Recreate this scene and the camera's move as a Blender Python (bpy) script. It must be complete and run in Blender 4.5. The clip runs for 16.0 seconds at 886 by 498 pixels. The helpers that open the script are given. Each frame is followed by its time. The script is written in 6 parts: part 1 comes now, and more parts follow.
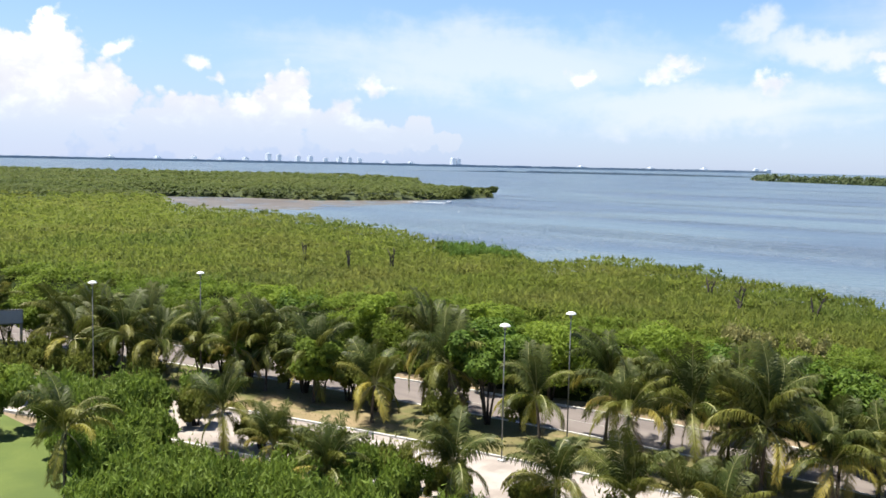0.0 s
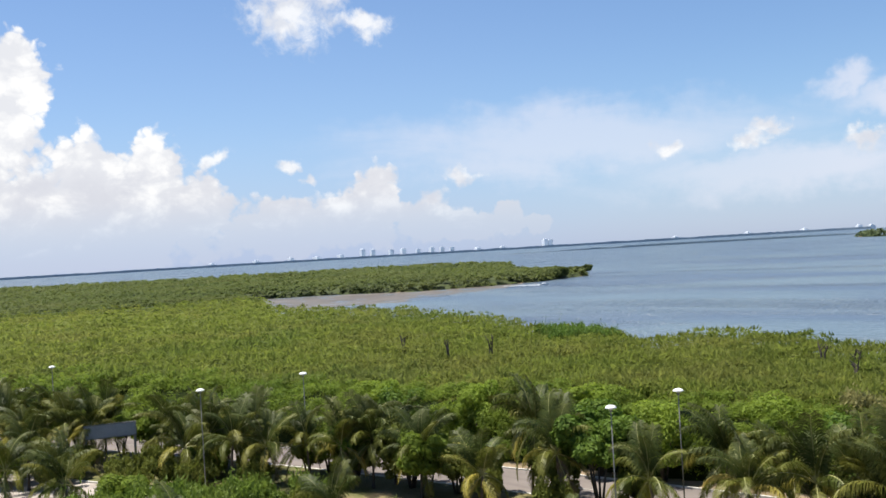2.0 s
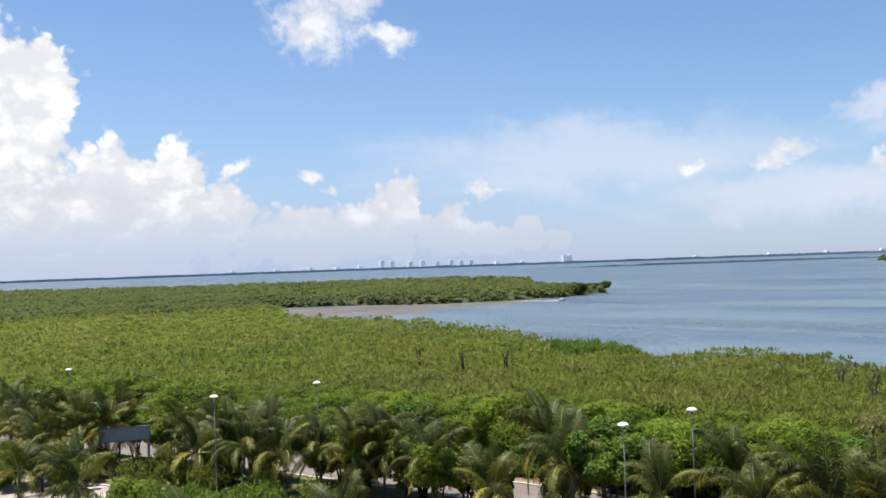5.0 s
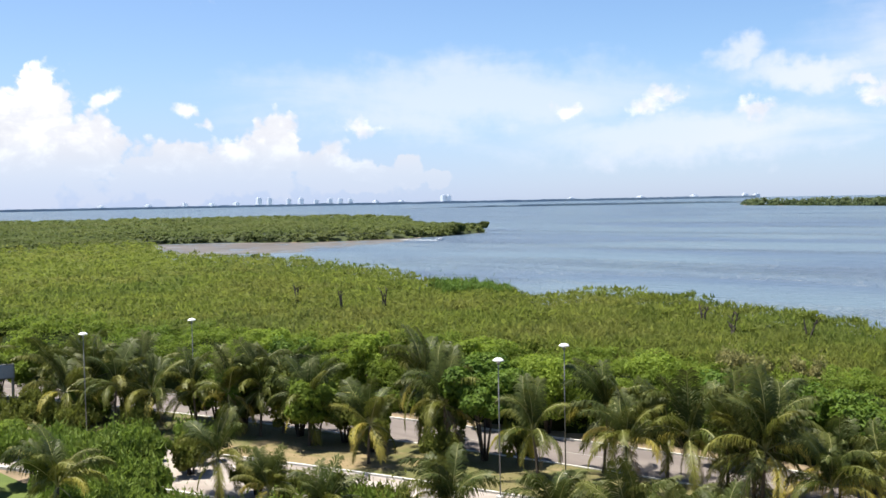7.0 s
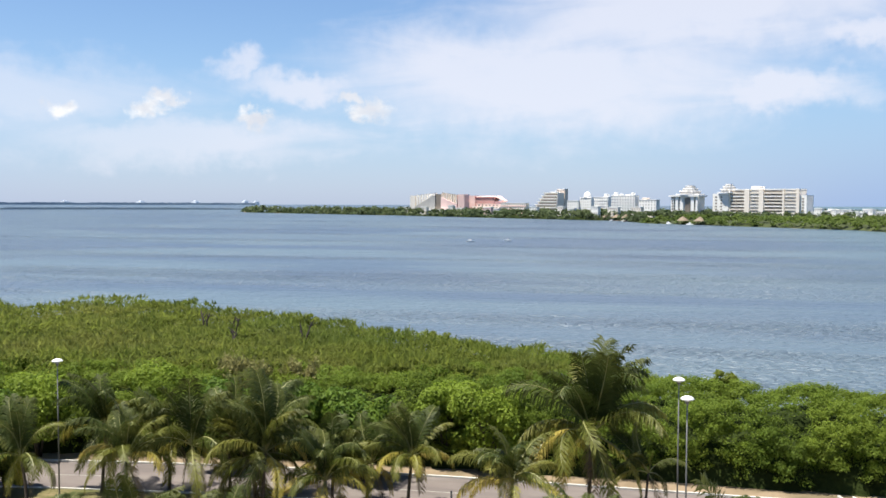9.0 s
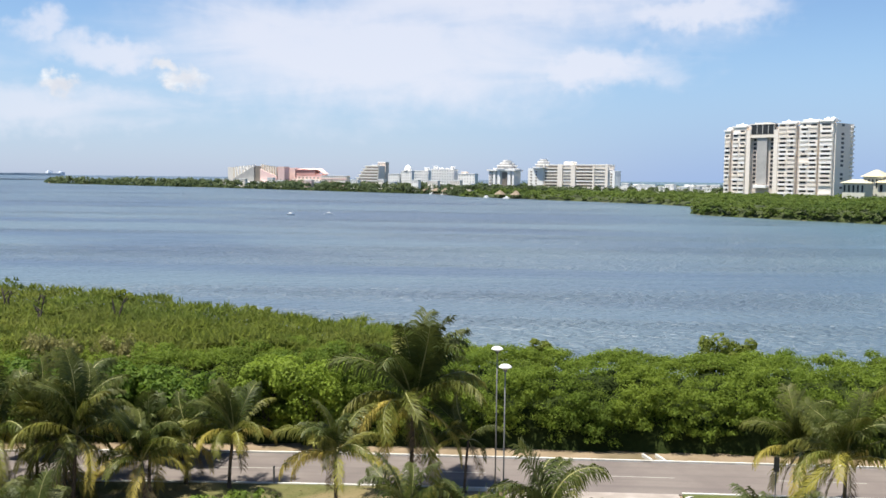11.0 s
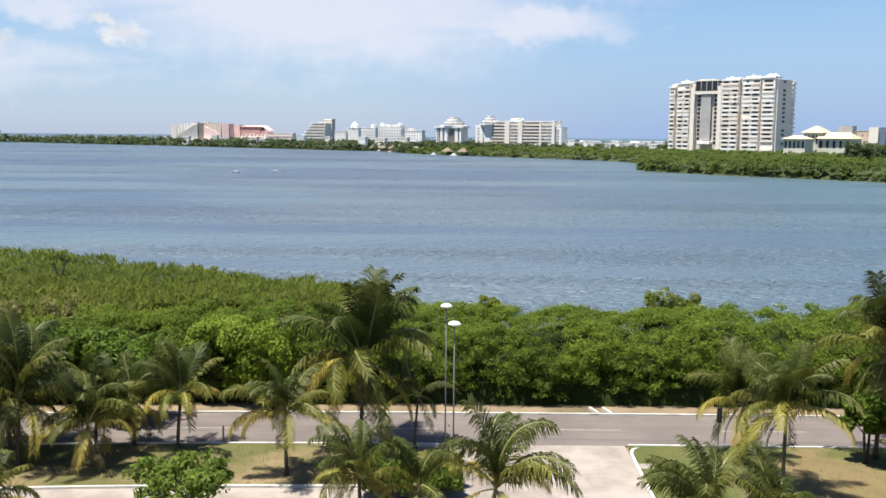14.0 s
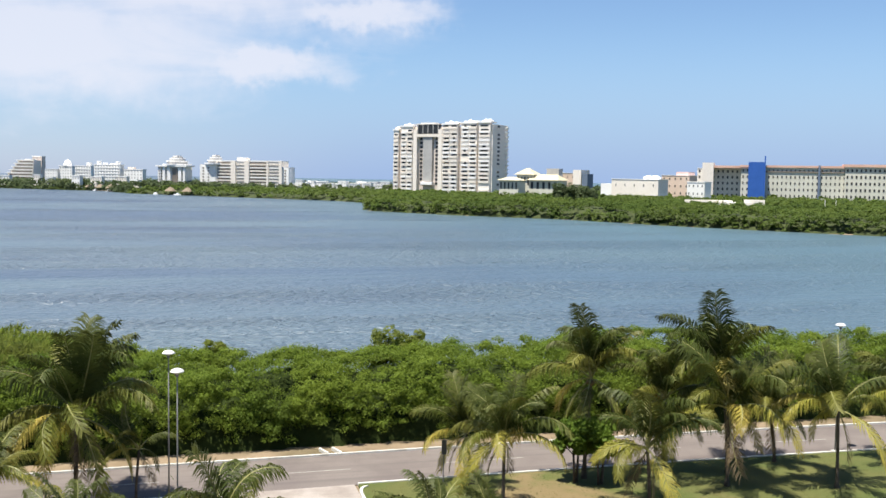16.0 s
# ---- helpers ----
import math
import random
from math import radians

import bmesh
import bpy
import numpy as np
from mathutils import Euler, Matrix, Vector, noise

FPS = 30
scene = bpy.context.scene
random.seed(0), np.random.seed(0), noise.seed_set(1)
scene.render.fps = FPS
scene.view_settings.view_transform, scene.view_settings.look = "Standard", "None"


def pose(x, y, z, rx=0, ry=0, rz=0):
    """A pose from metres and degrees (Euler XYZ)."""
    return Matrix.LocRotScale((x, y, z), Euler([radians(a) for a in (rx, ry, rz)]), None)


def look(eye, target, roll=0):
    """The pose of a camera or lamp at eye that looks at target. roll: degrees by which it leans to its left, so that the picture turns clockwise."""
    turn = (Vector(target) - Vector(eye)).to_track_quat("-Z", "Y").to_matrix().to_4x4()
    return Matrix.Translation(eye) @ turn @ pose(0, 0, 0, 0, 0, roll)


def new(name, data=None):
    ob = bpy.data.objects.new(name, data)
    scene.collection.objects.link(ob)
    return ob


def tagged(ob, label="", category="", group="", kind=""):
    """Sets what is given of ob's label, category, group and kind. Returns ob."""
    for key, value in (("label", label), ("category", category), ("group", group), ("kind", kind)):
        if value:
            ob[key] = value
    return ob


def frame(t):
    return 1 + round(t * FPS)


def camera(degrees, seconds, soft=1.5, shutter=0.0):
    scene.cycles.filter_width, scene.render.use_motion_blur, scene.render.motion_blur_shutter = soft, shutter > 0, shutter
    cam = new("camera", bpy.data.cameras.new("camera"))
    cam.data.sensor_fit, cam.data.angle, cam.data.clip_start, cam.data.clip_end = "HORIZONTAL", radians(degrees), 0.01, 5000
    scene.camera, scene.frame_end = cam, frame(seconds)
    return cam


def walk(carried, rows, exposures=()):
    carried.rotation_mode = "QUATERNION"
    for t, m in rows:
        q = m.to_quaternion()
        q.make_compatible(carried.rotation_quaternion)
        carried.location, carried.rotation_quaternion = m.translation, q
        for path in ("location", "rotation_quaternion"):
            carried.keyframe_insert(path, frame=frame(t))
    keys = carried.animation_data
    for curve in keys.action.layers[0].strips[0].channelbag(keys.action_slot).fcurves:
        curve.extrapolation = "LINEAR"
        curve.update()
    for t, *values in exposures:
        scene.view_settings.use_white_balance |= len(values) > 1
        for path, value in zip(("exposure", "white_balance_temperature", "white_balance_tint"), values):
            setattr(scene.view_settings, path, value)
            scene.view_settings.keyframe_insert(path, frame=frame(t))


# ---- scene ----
cam = camera(49.25, 16.0, 1.55)
PATH = [
    (0, pose(-0.143, -0.167, 18.887, 84.917, -1.192, 43.975)),
    (0.5, pose(-0.076, -0.088, 18.998, 87.003, 2.002, 42.800)),
    (1, pose(-0.064, -0.087, 19.076, 88.355, 2.118, 45.672)),
    (1.5, pose(-0.064, -0.091, 19.041, 89.871, 2.800, 48.020)),
    (2, pose(-0.077, -0.104, 19.045, 90.072, 3.404, 49.423)),
    (2.5, pose(-0.076, -0.135, 19.002, 90.694, 3.663, 51.044)),
    (3, pose(-0.076, -0.179, 19.036, 91.082, 3.246, 52.893)),
    (3.2, pose(-0.086, -0.188, 19.017, 91.464, 2.839, 53.722)),
    (4.2, pose(-0.020, -0.100, 19.000, 91.400, 2.480, 55.230)),
    (5.3, pose(0.105, 0.029, 18.957, 90.385, 1.901, 48.881)),
    (5.5, pose(0.080, 0.006, 18.950, 89.803, 1.998, 48.524)),
    (6, pose(0.051, 0.007, 18.921, 89.188, 1.712, 46.391)),
    (6.5, pose(0.046, 0.003, 18.934, 88.473, 1.359, 43.335)),
    (7, pose(0.048, 0.023, 18.872, 87.099, 1.107, 43.418)),
    (7.5, pose(0.132, 0.178, 18.895, 84.516, -1.314, 39.730)),
    (8, pose(0.178, 0.191, 18.920, 86.586, 1.160, 29.822)),
    (8.5, pose(0.153, 0.130, 18.995, 86.955, 1.482, 19.409)),
    (9, pose(0.018, 0.061, 18.991, 87.225, -0.186, 14.533)),
    (9.5, pose(-0.032, 0.013, 18.984, 85.822, 0.793, 11.625)),
    (10, pose(-0.056, -0.018, 19.010, 85.670, -0.270, 6.738)),
    (10.2, pose(-0.062, -0.020, 19.007, 85.474, -0.471, 6.298)),
    (11.2, pose(-0.060, 0.000, 19.000, 85.760, -0.800, 3.290)),
    (12.3, pose(-0.059, 0.033, 19.010, 85.845, -1.200, 0.840)),
    (12.5, pose(-0.098, 0.070, 18.988, 85.051, -0.945, 0.581)),
    (13, pose(-0.092, 0.119, 18.996, 83.842, -0.668, 0.930)),
    (13.5, pose(-0.097, 0.148, 19.018, 83.379, -0.668, 0.832)),
    (14, pose(-0.108, 0.147, 18.995, 83.210, -0.552, 0.857)),
    (14.5, pose(-0.059, 0.071, 19.032, 82.880, -0.421, 0.748)),
    (15, pose(0.285, -0.038, 19.154, 83.070, -2.508, -3.771)),
    (15.5, pose(0.127, -0.034, 19.118, 85.958, -2.211, -10.295)),
    (16, pose(0.088, -0.062, 19.106, 85.770, -0.956, -15.112)),
]
EXPOSURES = [(0.0, 1.22), (1.0, 1.16), (1.5, 0.97), (2.0, 0.93), (2.5, 0.93), (3.0, 0.88), (3.2, 0.86), (5.3, 0.94), (5.5, 0.92), (6.5, 1.02), (7.5, 1.25), (8.5, 1.10), (9.0, 0.99), (14.5, 0.93), (15.5, 0.91), (16.0, 0.96)]
walk(cam, PATH, EXPOSURES)

# ---------------------------------------------------------------- node helpers
class Nodes:
    """Short hand for node trees."""

    def __init__(self, tree):
        self.tree = tree

    def add(self, kind, **values):
        node = self.tree.nodes.new(kind)
        for key, value in values.items():
            if key == "op":
                node.operation = value
            elif key == "clamp":
                node.use_clamp = value
            elif key == "dtype":
                node.data_type = value
            else:
                name = key.replace("_", " ")
                if name.isdigit():
                    name = int(name)
                elif name.startswith("in") and name[2:].isdigit():
                    name = int(name[2:])
                self.put(node.inputs[name], value)
        return node

    def put(self, socket, value):
        if isinstance(value, bpy.types.NodeSocket):
            self.tree.links.new(value, socket)
        else:
            socket.default_value = value

    def math(self, op, a, b=0.0, c=0.0, clamp=False):
        return self.add("ShaderNodeMath", op=op, clamp=clamp, in0=a, in1=b, in2=c).outputs[0]

    def vec(self, op, a, b=(0, 0, 0)):
        return self.add("ShaderNodeVectorMath", op=op, in0=a, in1=b)

    def noise(self, vector, scale, detail=3.0, rough=0.55, warp=0.0):
        return self.add("ShaderNodeTexNoise", Vector=vector, Scale=scale, Detail=detail, Roughness=rough, Distortion=warp).outputs["Fac"]

    def mix(self, fac, a, b):
        node = self.tree.nodes.new("ShaderNodeMix")
        node.data_type = "RGBA"
        self.put(node.inputs[0], fac)
        self.put(node.inputs[6], a)
        self.put(node.inputs[7], b)
        return node.outputs[2]

    def ramp(self, fac, stops):
        node = self.tree.nodes.new("ShaderNodeValToRGB")
        self.put(node.inputs[0], fac)
        els = node.color_ramp.elements
        while len(els) < len(stops):
            els.new(0.5)
        for el, (pos, col) in zip(els, stops):
            el.position = pos
            el.color = (*col, 1) if len(col) == 3 else col
        return node.outputs[0]

    def smooth(self, value, lo, hi):
        node = self.tree.nodes.new("ShaderNodeMapRange")
        node.interpolation_type = "SMOOTHSTEP"
        self.put(node.inputs[0], value)
        node.inputs[1].default_value, node.inputs[2].default_value = lo, hi
        return node.outputs[0]


def rgb(r, g, b):
    return (r, g, b, 1.0)


# ---------------------------------------------------------------- sky, sun
SUN_ELEVATION, SUN_AZIMUTH = 73.5, -118.0      # degrees; azimuth from +y towards +x

sun = new("sun", bpy.data.lights.new("sun", "SUN"))
sun.data.energy, sun.data.angle, sun.data.color = 5.0, radians(0.55), (1.0, 0.955, 0.87)
ce = math.cos(radians(SUN_ELEVATION))
toward = Vector((math.sin(radians(SUN_AZIMUTH)) * ce, math.cos(radians(SUN_AZIMUTH)) * ce, math.sin(radians(SUN_ELEVATION))))
sun.matrix_world = look(toward * 300, (0, 0, 0))

world = bpy.data.worlds.new("sky")
scene.world = world
world.use_nodes = True
W = Nodes(world.node_tree)
world.node_tree.nodes.clear()
sky = W.tree.nodes.new("ShaderNodeTexSky")
sky.sky_type, sky.sun_disc = "NISHITA", False
sky.sun_elevation, sky.sun_rotation = radians(SUN_ELEVATION), radians(SUN_AZIMUTH)
sky.air_density, sky.dust_density, sky.ozone_density = 1.0, 0.3, 4.0
SKY_STRENGTH = 0.0686
clear = W.vec("MULTIPLY", sky.outputs[0], (SKY_STRENGTH * 0.90, SKY_STRENGTH * 0.965, SKY_STRENGTH * 1.06))
way = W.tree.nodes.new("ShaderNodeTexCoord").outputs["Generated"]
xyz = W.add("ShaderNodeSeparateXYZ", Vector=way)
azimuth = W.math("MULTIPLY", W.math("ARCTAN2", xyz.outputs[0], xyz.outputs[1]), 57.29578)
height = W.math("MULTIPLY", W.math("ARCSINE", xyz.outputs[2]), 57.29578)
plane = W.add("ShaderNodeCombineXYZ", X=azimuth, Y=height).outputs[0]

# the clouds' outlines are stirred by noise at two sizes
stir = W.vec("SUBTRACT", W.add("ShaderNodeTexNoise", Vector=plane, Scale=0.45, Detail=2.0).outputs["Color"], (0.5, 0.5, 0.5)).outputs[0]
fine = W.vec("SUBTRACT", W.add("ShaderNodeTexNoise", Vector=plane, Scale=1.9, Detail=3.0).outputs["Color"], (0.5, 0.5, 0.5)).outputs[0]
stirred = W.vec("ADD", plane, W.vec("ADD", W.vec("MULTIPLY", stir, (3.0, 2.0, 0)).outputs[0], W.vec("MULTIPLY", fine, (1.1, 1.0, 0)).outputs[0]).outputs[0]).outputs[0]

# clouds: azimuth, elevation, half width, half height, in degrees
CUMULUS = [
    (-76.6, 8.3, 6.4, 6.3), (-86.0, 8.0, 9.0, 8.0), (-73.6, 10.4, 3.2, 3.3), (-69.2, 4.8, 2.7, 3.5), (-65.9, 4.7, 2.5, 3.5), (-63.6, 3.2, 3.4, 2.5), (-71.0, 2.4, 12.0, 4.0),
    (-58.0, 1.8, 6.0, 2.2), (-53.2, 3.0, 1.7, 3.1), (-54.6, 2.2, 2.2, 2.0), (-50.2, 1.8, 2.6, 1.6), (-45.5, 1.7, 1.1, 1.4), (-43.6, 1.3, 1.1, 0.7), (-48.0, 1.3, 4.0, 1.1),
]
PUFFS = [(-31.2, 5.2, 1.7, 0.8), (-30.2, 5.8, 1.1, 0.7), (-36.0, 5.2, 0.9, 0.6), (-18.9, 5.3, 1.5, 1.0), (-19.8, 5.9, 1.3, 0.5), (-25.6, 4.8, 1.2, 0.7),
         (-62.5, 6.1, 0.9, 0.6), (-58.4, 5.3, 1.2, 0.6), (-56.8, 4.4, 0.9, 0.5), (-49.8, 3.4, 0.9, 0.6), (-57.6, 14.2, 3.4, 2.5), (-55.5, 15.6, 2.4, 1.5), (-53.3, 13.5, 2.1, 1.1), (-48.0, 4.2, 1.6, 0.7)]
CIRRUS = [
    (-42.0, 6.0, 17.0, 2.8), (-23.0, 6.7, 5.2, 1.3), (-26.2, 7.9, 2.0, 1.2), (-8.0, 7.2, 18.0, 5.0), (0.0, 11.4, 17.5, 5.2), (4.5, 6.4, 7.0, 1.7), (10.0, 9.4, 7.0, 1.5),
    (-30.0, 3.4, 12.0, 2.0),
]


def cloud_field(spots, place=stirred):
    total = None
    for a, e, ra, re in spots:
        off = W.vec("MULTIPLY", W.vec("SUBTRACT", place, (a, e, 0)).outputs[0], (1 / ra, 1 / re, 0)).outputs[0]
        near = W.math("SUBTRACT", 1.0, W.vec("LENGTH", off).outputs["Value"])
        total = near if total is None else W.math("SMOOTH_MAX", total, near, 0.2)
    return total


billow = W.noise(plane, 0.9, 7.0, 0.62, 0.4)
wisps = W.noise(W.vec("MULTIPLY", plane, (0.11, 0.40, 1)).outputs[0], 1.0, 5.0, 0.55, 0.6)
# rounded heads at two sizes for the heaped clouds
tight = W.vec("ADD", plane, W.vec("MULTIPLY", fine, (0.8, 0.7, 0)).outputs[0]).outputs[0]
heads = W.add("ShaderNodeTexVoronoi", Vector=tight, Scale=0.62).outputs["Distance"]
knobs = W.add("ShaderNodeTexVoronoi", Vector=tight, Scale=1.7).outputs["Distance"]
bulge = W.math("ADD", W.math("MULTIPLY", W.math("SUBTRACT", 0.42, heads), 0.42), W.math("MULTIPLY", W.math("SUBTRACT", 0.42, knobs), 0.26))
heap = W.math("ADD", cloud_field(CUMULUS, tight), W.math("ADD", bulge, W.math("MULTIPLY", W.math("SUBTRACT", billow, 0.5), 0.35)))
heap_cover = W.math("MULTIPLY", W.smooth(heap, 0.02, 0.24), W.math("ADD", 0.30, W.math("MULTIPLY", W.smooth(height, 0.5, 4.2), 0.70)))
veil = W.math("ADD", cloud_field(CIRRUS), W.math("MULTIPLY", W.math("SUBTRACT", wisps, 0.5), 1.0))
veil_cover = W.math("MULTIPLY", W.smooth(veil, -0.05, 0.75), W.math("ADD", 0.52, W.math("MULTIPLY", W.smooth(azimuth, -34.0, -18.0), 0.30)))
haze = W.math("MULTIPLY", W.smooth(height, 9.0, -0.5), W.math("ADD", 0.56, W.math("MULTIPLY", W.smooth(azimuth, -8.0, 14.0), 0.3)))
haze = W.math("ADD", haze, W.math("MULTIPLY", W.math("MULTIPLY", W.smooth(azimuth, -30.0, -58.0), W.smooth(height, 22.0, 6.0)), 0.16))
puff = W.math("ADD", cloud_field(PUFFS), W.math("MULTIPLY", W.math("SUBTRACT", billow, 0.5), 1.4))
puff_cover = W.math("MULTIPLY", W.smooth(puff, -0.02, 0.8), 0.88)
lump = W.noise(W.vec("MULTIPLY", plane, (0.7, 1.0, 1)).outputs[0], 0.55, 5.0, 0.58, 0.3)
CLOUD = 0.54
white = W.mix(W.smooth(W.math("ADD", lump, W.math("MULTIPLY", bulge, 0.9)), 0.34, 0.62), rgb(0.80 * CLOUD, 0.815 * CLOUD, 0.86 * CLOUD), rgb(CLOUD, CLOUD, CLOUD))
base_grey = rgb(0.70 * CLOUD, 0.715 * CLOUD, 0.78 * CLOUD)
white = W.mix(W.smooth(W.math("ADD", height, W.math("MULTIPLY", W.math("SUBTRACT", lump, 0.5), 14.0)), 1.5, 7.0), base_grey, white)
col = W.mix(haze, clear.outputs[0], W.mix(W.smooth(azimuth, -12.0, 12.0), rgb(0.216, 0.280, 0.452), rgb(0.166, 0.248, 0.422)))
col = W.mix(veil_cover, col, rgb(0.435, 0.445, 0.497))
col = W.mix(puff_cover, W.mix(heap_cover, col, white), white)
back = W.add("ShaderNodeBackground", Color=col, Strength=1.0)
W.tree.links.new(back.outputs[0], W.tree.nodes.new("ShaderNodeOutputWorld").inputs[0])


# ---------------------------------------------------------------- materials
def material(name, build, rough=0.8, metal=0.0, translucent=0.0, spec=0.3):
    """A principled material; build(n, place) gives the colour and, if it likes, the height for the bump and its strength."""
    m = bpy.data.materials.new(name)
    m.use_nodes = True
    n = Nodes(m.node_tree)
    m.node_tree.nodes.clear()
    place = m.node_tree.nodes.new("ShaderNodeTexCoord").outputs["Object"]
    made = build(n, place)
    colour, bump = made if isinstance(made, tuple) and len(made) == 2 and not isinstance(made[0], float) else (made, None)
    p = n.add("ShaderNodeBsdfPrincipled", Base_Color=colour, Roughness=rough, Metallic=metal)
    p.inputs["Specular IOR Level"].default_value = spec
    if bump:
        b = n.add("ShaderNodeBump", Strength=bump[1], Distance=bump[2], Height=bump[0])
        n.tree.links.new(b.outputs[0], p.inputs["Normal"])
    out = p.outputs[0]
    if translucent:
        t = n.add("ShaderNodeBsdfTranslucent", Color=colour)
        mixer = n.add("ShaderNodeMixShader", in0=translucent, in1=out, in2=t.outputs[0])
        out = mixer.outputs[0]
    n.tree.links.new(out, n.tree.nodes.new("ShaderNodeOutputMaterial").inputs[0])
    return m


def leaf_material(name, dark, mid, light, patch, translucent=0.35, scale=0.12, cells=0.3, deep=0.5, glow=0.55):
    def build(n, place):
        isle = n.tree.nodes.new("ShaderNodeNewGeometry").outputs["Random Per Island"]
        tone = n.ramp(isle, [(0.0, dark), (0.5, mid), (1.0, light)])
        big = n.noise(place, scale, 3.0)
        tone = n.mix(n.math("MULTIPLY", n.smooth(big, 0.42, 0.68), 0.6), tone, rgb(*patch))
        grove = n.noise(place, scale * 0.55, 4.0, 0.6, 0.5)
        tone = n.mix(n.math("MULTIPLY", n.smooth(grove, 0.5, 0.66), 0.42), tone, rgb(mid[0] * 0.5, mid[1] * 0.66, mid[2] * 0.8))
        crown = n.add("ShaderNodeTexVoronoi", Vector=place, Scale=cells).outputs["Color"]
        own = n.add("ShaderNodeSeparateXYZ", Vector=crown).outputs
        tone = n.mix(n.math("MULTIPLY", n.smooth(own[0], 0.45, 0.95), deep), tone, rgb(*[v * 0.5 for v in mid]))
        return n.mix(n.math("MULTIPLY", n.smooth(own[1], 0.55, 1.0), glow), tone, rgb(light[0] * 1.1, light[1] * 1.05, light[2]))
    return material(name, build, 0.65, 0.0, translucent, 0.18)


def frond_material(name, a, b, c):
    def build(n, place):
        own = n.tree.nodes.new("ShaderNodeObjectInfo").outputs["Random"]
        isle = n.tree.nodes.new("ShaderNodeNewGeometry").outputs["Random Per Island"]
        reach = n.vec("LENGTH", place).outputs["Value"]
        tone = n.ramp(n.math("ADD", n.math("MULTIPLY", own, 0.7), n.math("MULTIPLY", isle, 0.3)), [(0.0, a), (0.55, b), (1.0, c)])
        return n.mix(n.math("MULTIPLY", n.smooth(reach, 0.55, 1.05), 0.35), tone, rgb(*c))
    return material(name, build, 0.5, 0.0, 0.28, 0.22)


def grainy(a, b, scale, fine, bump=0.3, depth=0.01, stain=None):
    """Two tones mixed by a coarse noise, broken up by a fine one."""
    def build(n, place):
        big = n.noise(place, scale, 5.0, 0.6)
        small = n.noise(place, fine, 3.0, 0.6)
        c = n.mix(n.smooth(big, 0.35, 0.65), rgb(*a), rgb(*b))
        c = n.mix(n.math("MULTIPLY", n.smooth(small, 0.5, 0.75), 0.35), c, rgb(*[v * 0.55 for v in a]))
        if stain:
            c = n.mix(n.math("MULTIPLY", n.smooth(n.noise(place, scale * 0.35, 4.0, 0.65, 0.6), 0.52, 0.66), 0.7), c, rgb(*stain))
        return c, (small, bump, depth)
    return build


M = {}
M["ground"] = material("sandy_soil", grainy((0.240, 0.180, 0.116), (0.176, 0.132, 0.080), 0.25, 6.0, 0.5, 0.03, (0.096, 0.080, 0.040)), 0.95)
def tracked(n, place):
    """Asphalt with long darker wheel tracks."""
    c, bump = grainy((0.142, 0.119, 0.107), (0.170, 0.145, 0.128), 0.25, 18.0, 0.3, 0.006, (0.114, 0.096, 0.086))(n, place)
    track = n.noise(n.vec("MULTIPLY", place, (0.012, 0.9, 1.0)).outputs[0], 1.0, 3.0, 0.6)
    return n.mix(n.math("MULTIPLY", n.smooth(track, 0.45, 0.66), 0.5), c, rgb(0.100, 0.084, 0.078)), bump


M["asphalt"] = material("sun_bleached_asphalt", tracked, 0.9)
M["concrete"] = material("pale_concrete", grainy((0.248, 0.212, 0.182), (0.336, 0.296, 0.260), 0.45, 14.0, 0.25, 0.006, (0.200, 0.168, 0.144)), 0.9)
M["kerb"] = material("whitewashed_kerb", grainy((0.515, 0.499, 0.452), (0.577, 0.562, 0.515), 1.2, 15.0, 0.3, 0.01, (0.351, 0.328, 0.281)), 0.85)
M["line"] = material("worn_road_paint", grainy((0.349, 0.338, 0.292), (0.281, 0.270, 0.236), 1.5, 12.0, 0.2, 0.004), 0.8)
M["lawn"] = material("dry_lawn", grainy((0.088, 0.092, 0.028), (0.152, 0.124, 0.056), 0.22, 9.0, 0.6, 0.04, (0.264, 0.188, 0.108)), 0.95)
M["lawn_green"] = material("mown_lawn", grainy((0.068, 0.088, 0.020), (0.100, 0.100, 0.030), 0.18, 9.0, 0.6, 0.04, (0.200, 0.136, 0.072)), 0.95)
M["lawn_lush"] = material("watered_lawn", grainy((0.068, 0.096, 0.020), (0.092, 0.120, 0.026), 0.18, 9.0, 0.6, 0.04, (0.056, 0.080, 0.018)), 0.95)
M["grass"] = leaf_material("grass_blades", (0.060, 0.076, 0.018), (0.080, 0.092, 0.022), (0.112, 0.108, 0.036), (0.160, 0.124, 0.056), 0.35, 0.2)
M["mud"] = material("wet_mudflat", grainy((0.079, 0.066, 0.051), (0.131, 0.110, 0.085), 0.05, 0.8, 0.3, 0.05, (0.079, 0.059, 0.039)), 0.5)
M["mangrove"] = leaf_material("mangrove_leaves", (0.156, 0.192, 0.032), (0.170, 0.206, 0.036), (0.184, 0.220, 0.041), (0.210, 0.205, 0.054), 0.62, 0.05, 0.16, 0.22, 0.22)
M["thicket"] = leaf_material("roadside_thicket_leaves", (0.112, 0.162, 0.020), (0.152, 0.214, 0.027), (0.192, 0.258, 0.035), (0.200, 0.262, 0.035), 0.55, 0.16, 0.3, 0.34, 0.4)
M["far_leaves"] = leaf_material("far_mangrove_leaves", (0.081, 0.105, 0.027), (0.102, 0.131, 0.033), (0.124, 0.154, 0.041), (0.142, 0.154, 0.049), 0.48, 0.012, 0.05, 0.3)
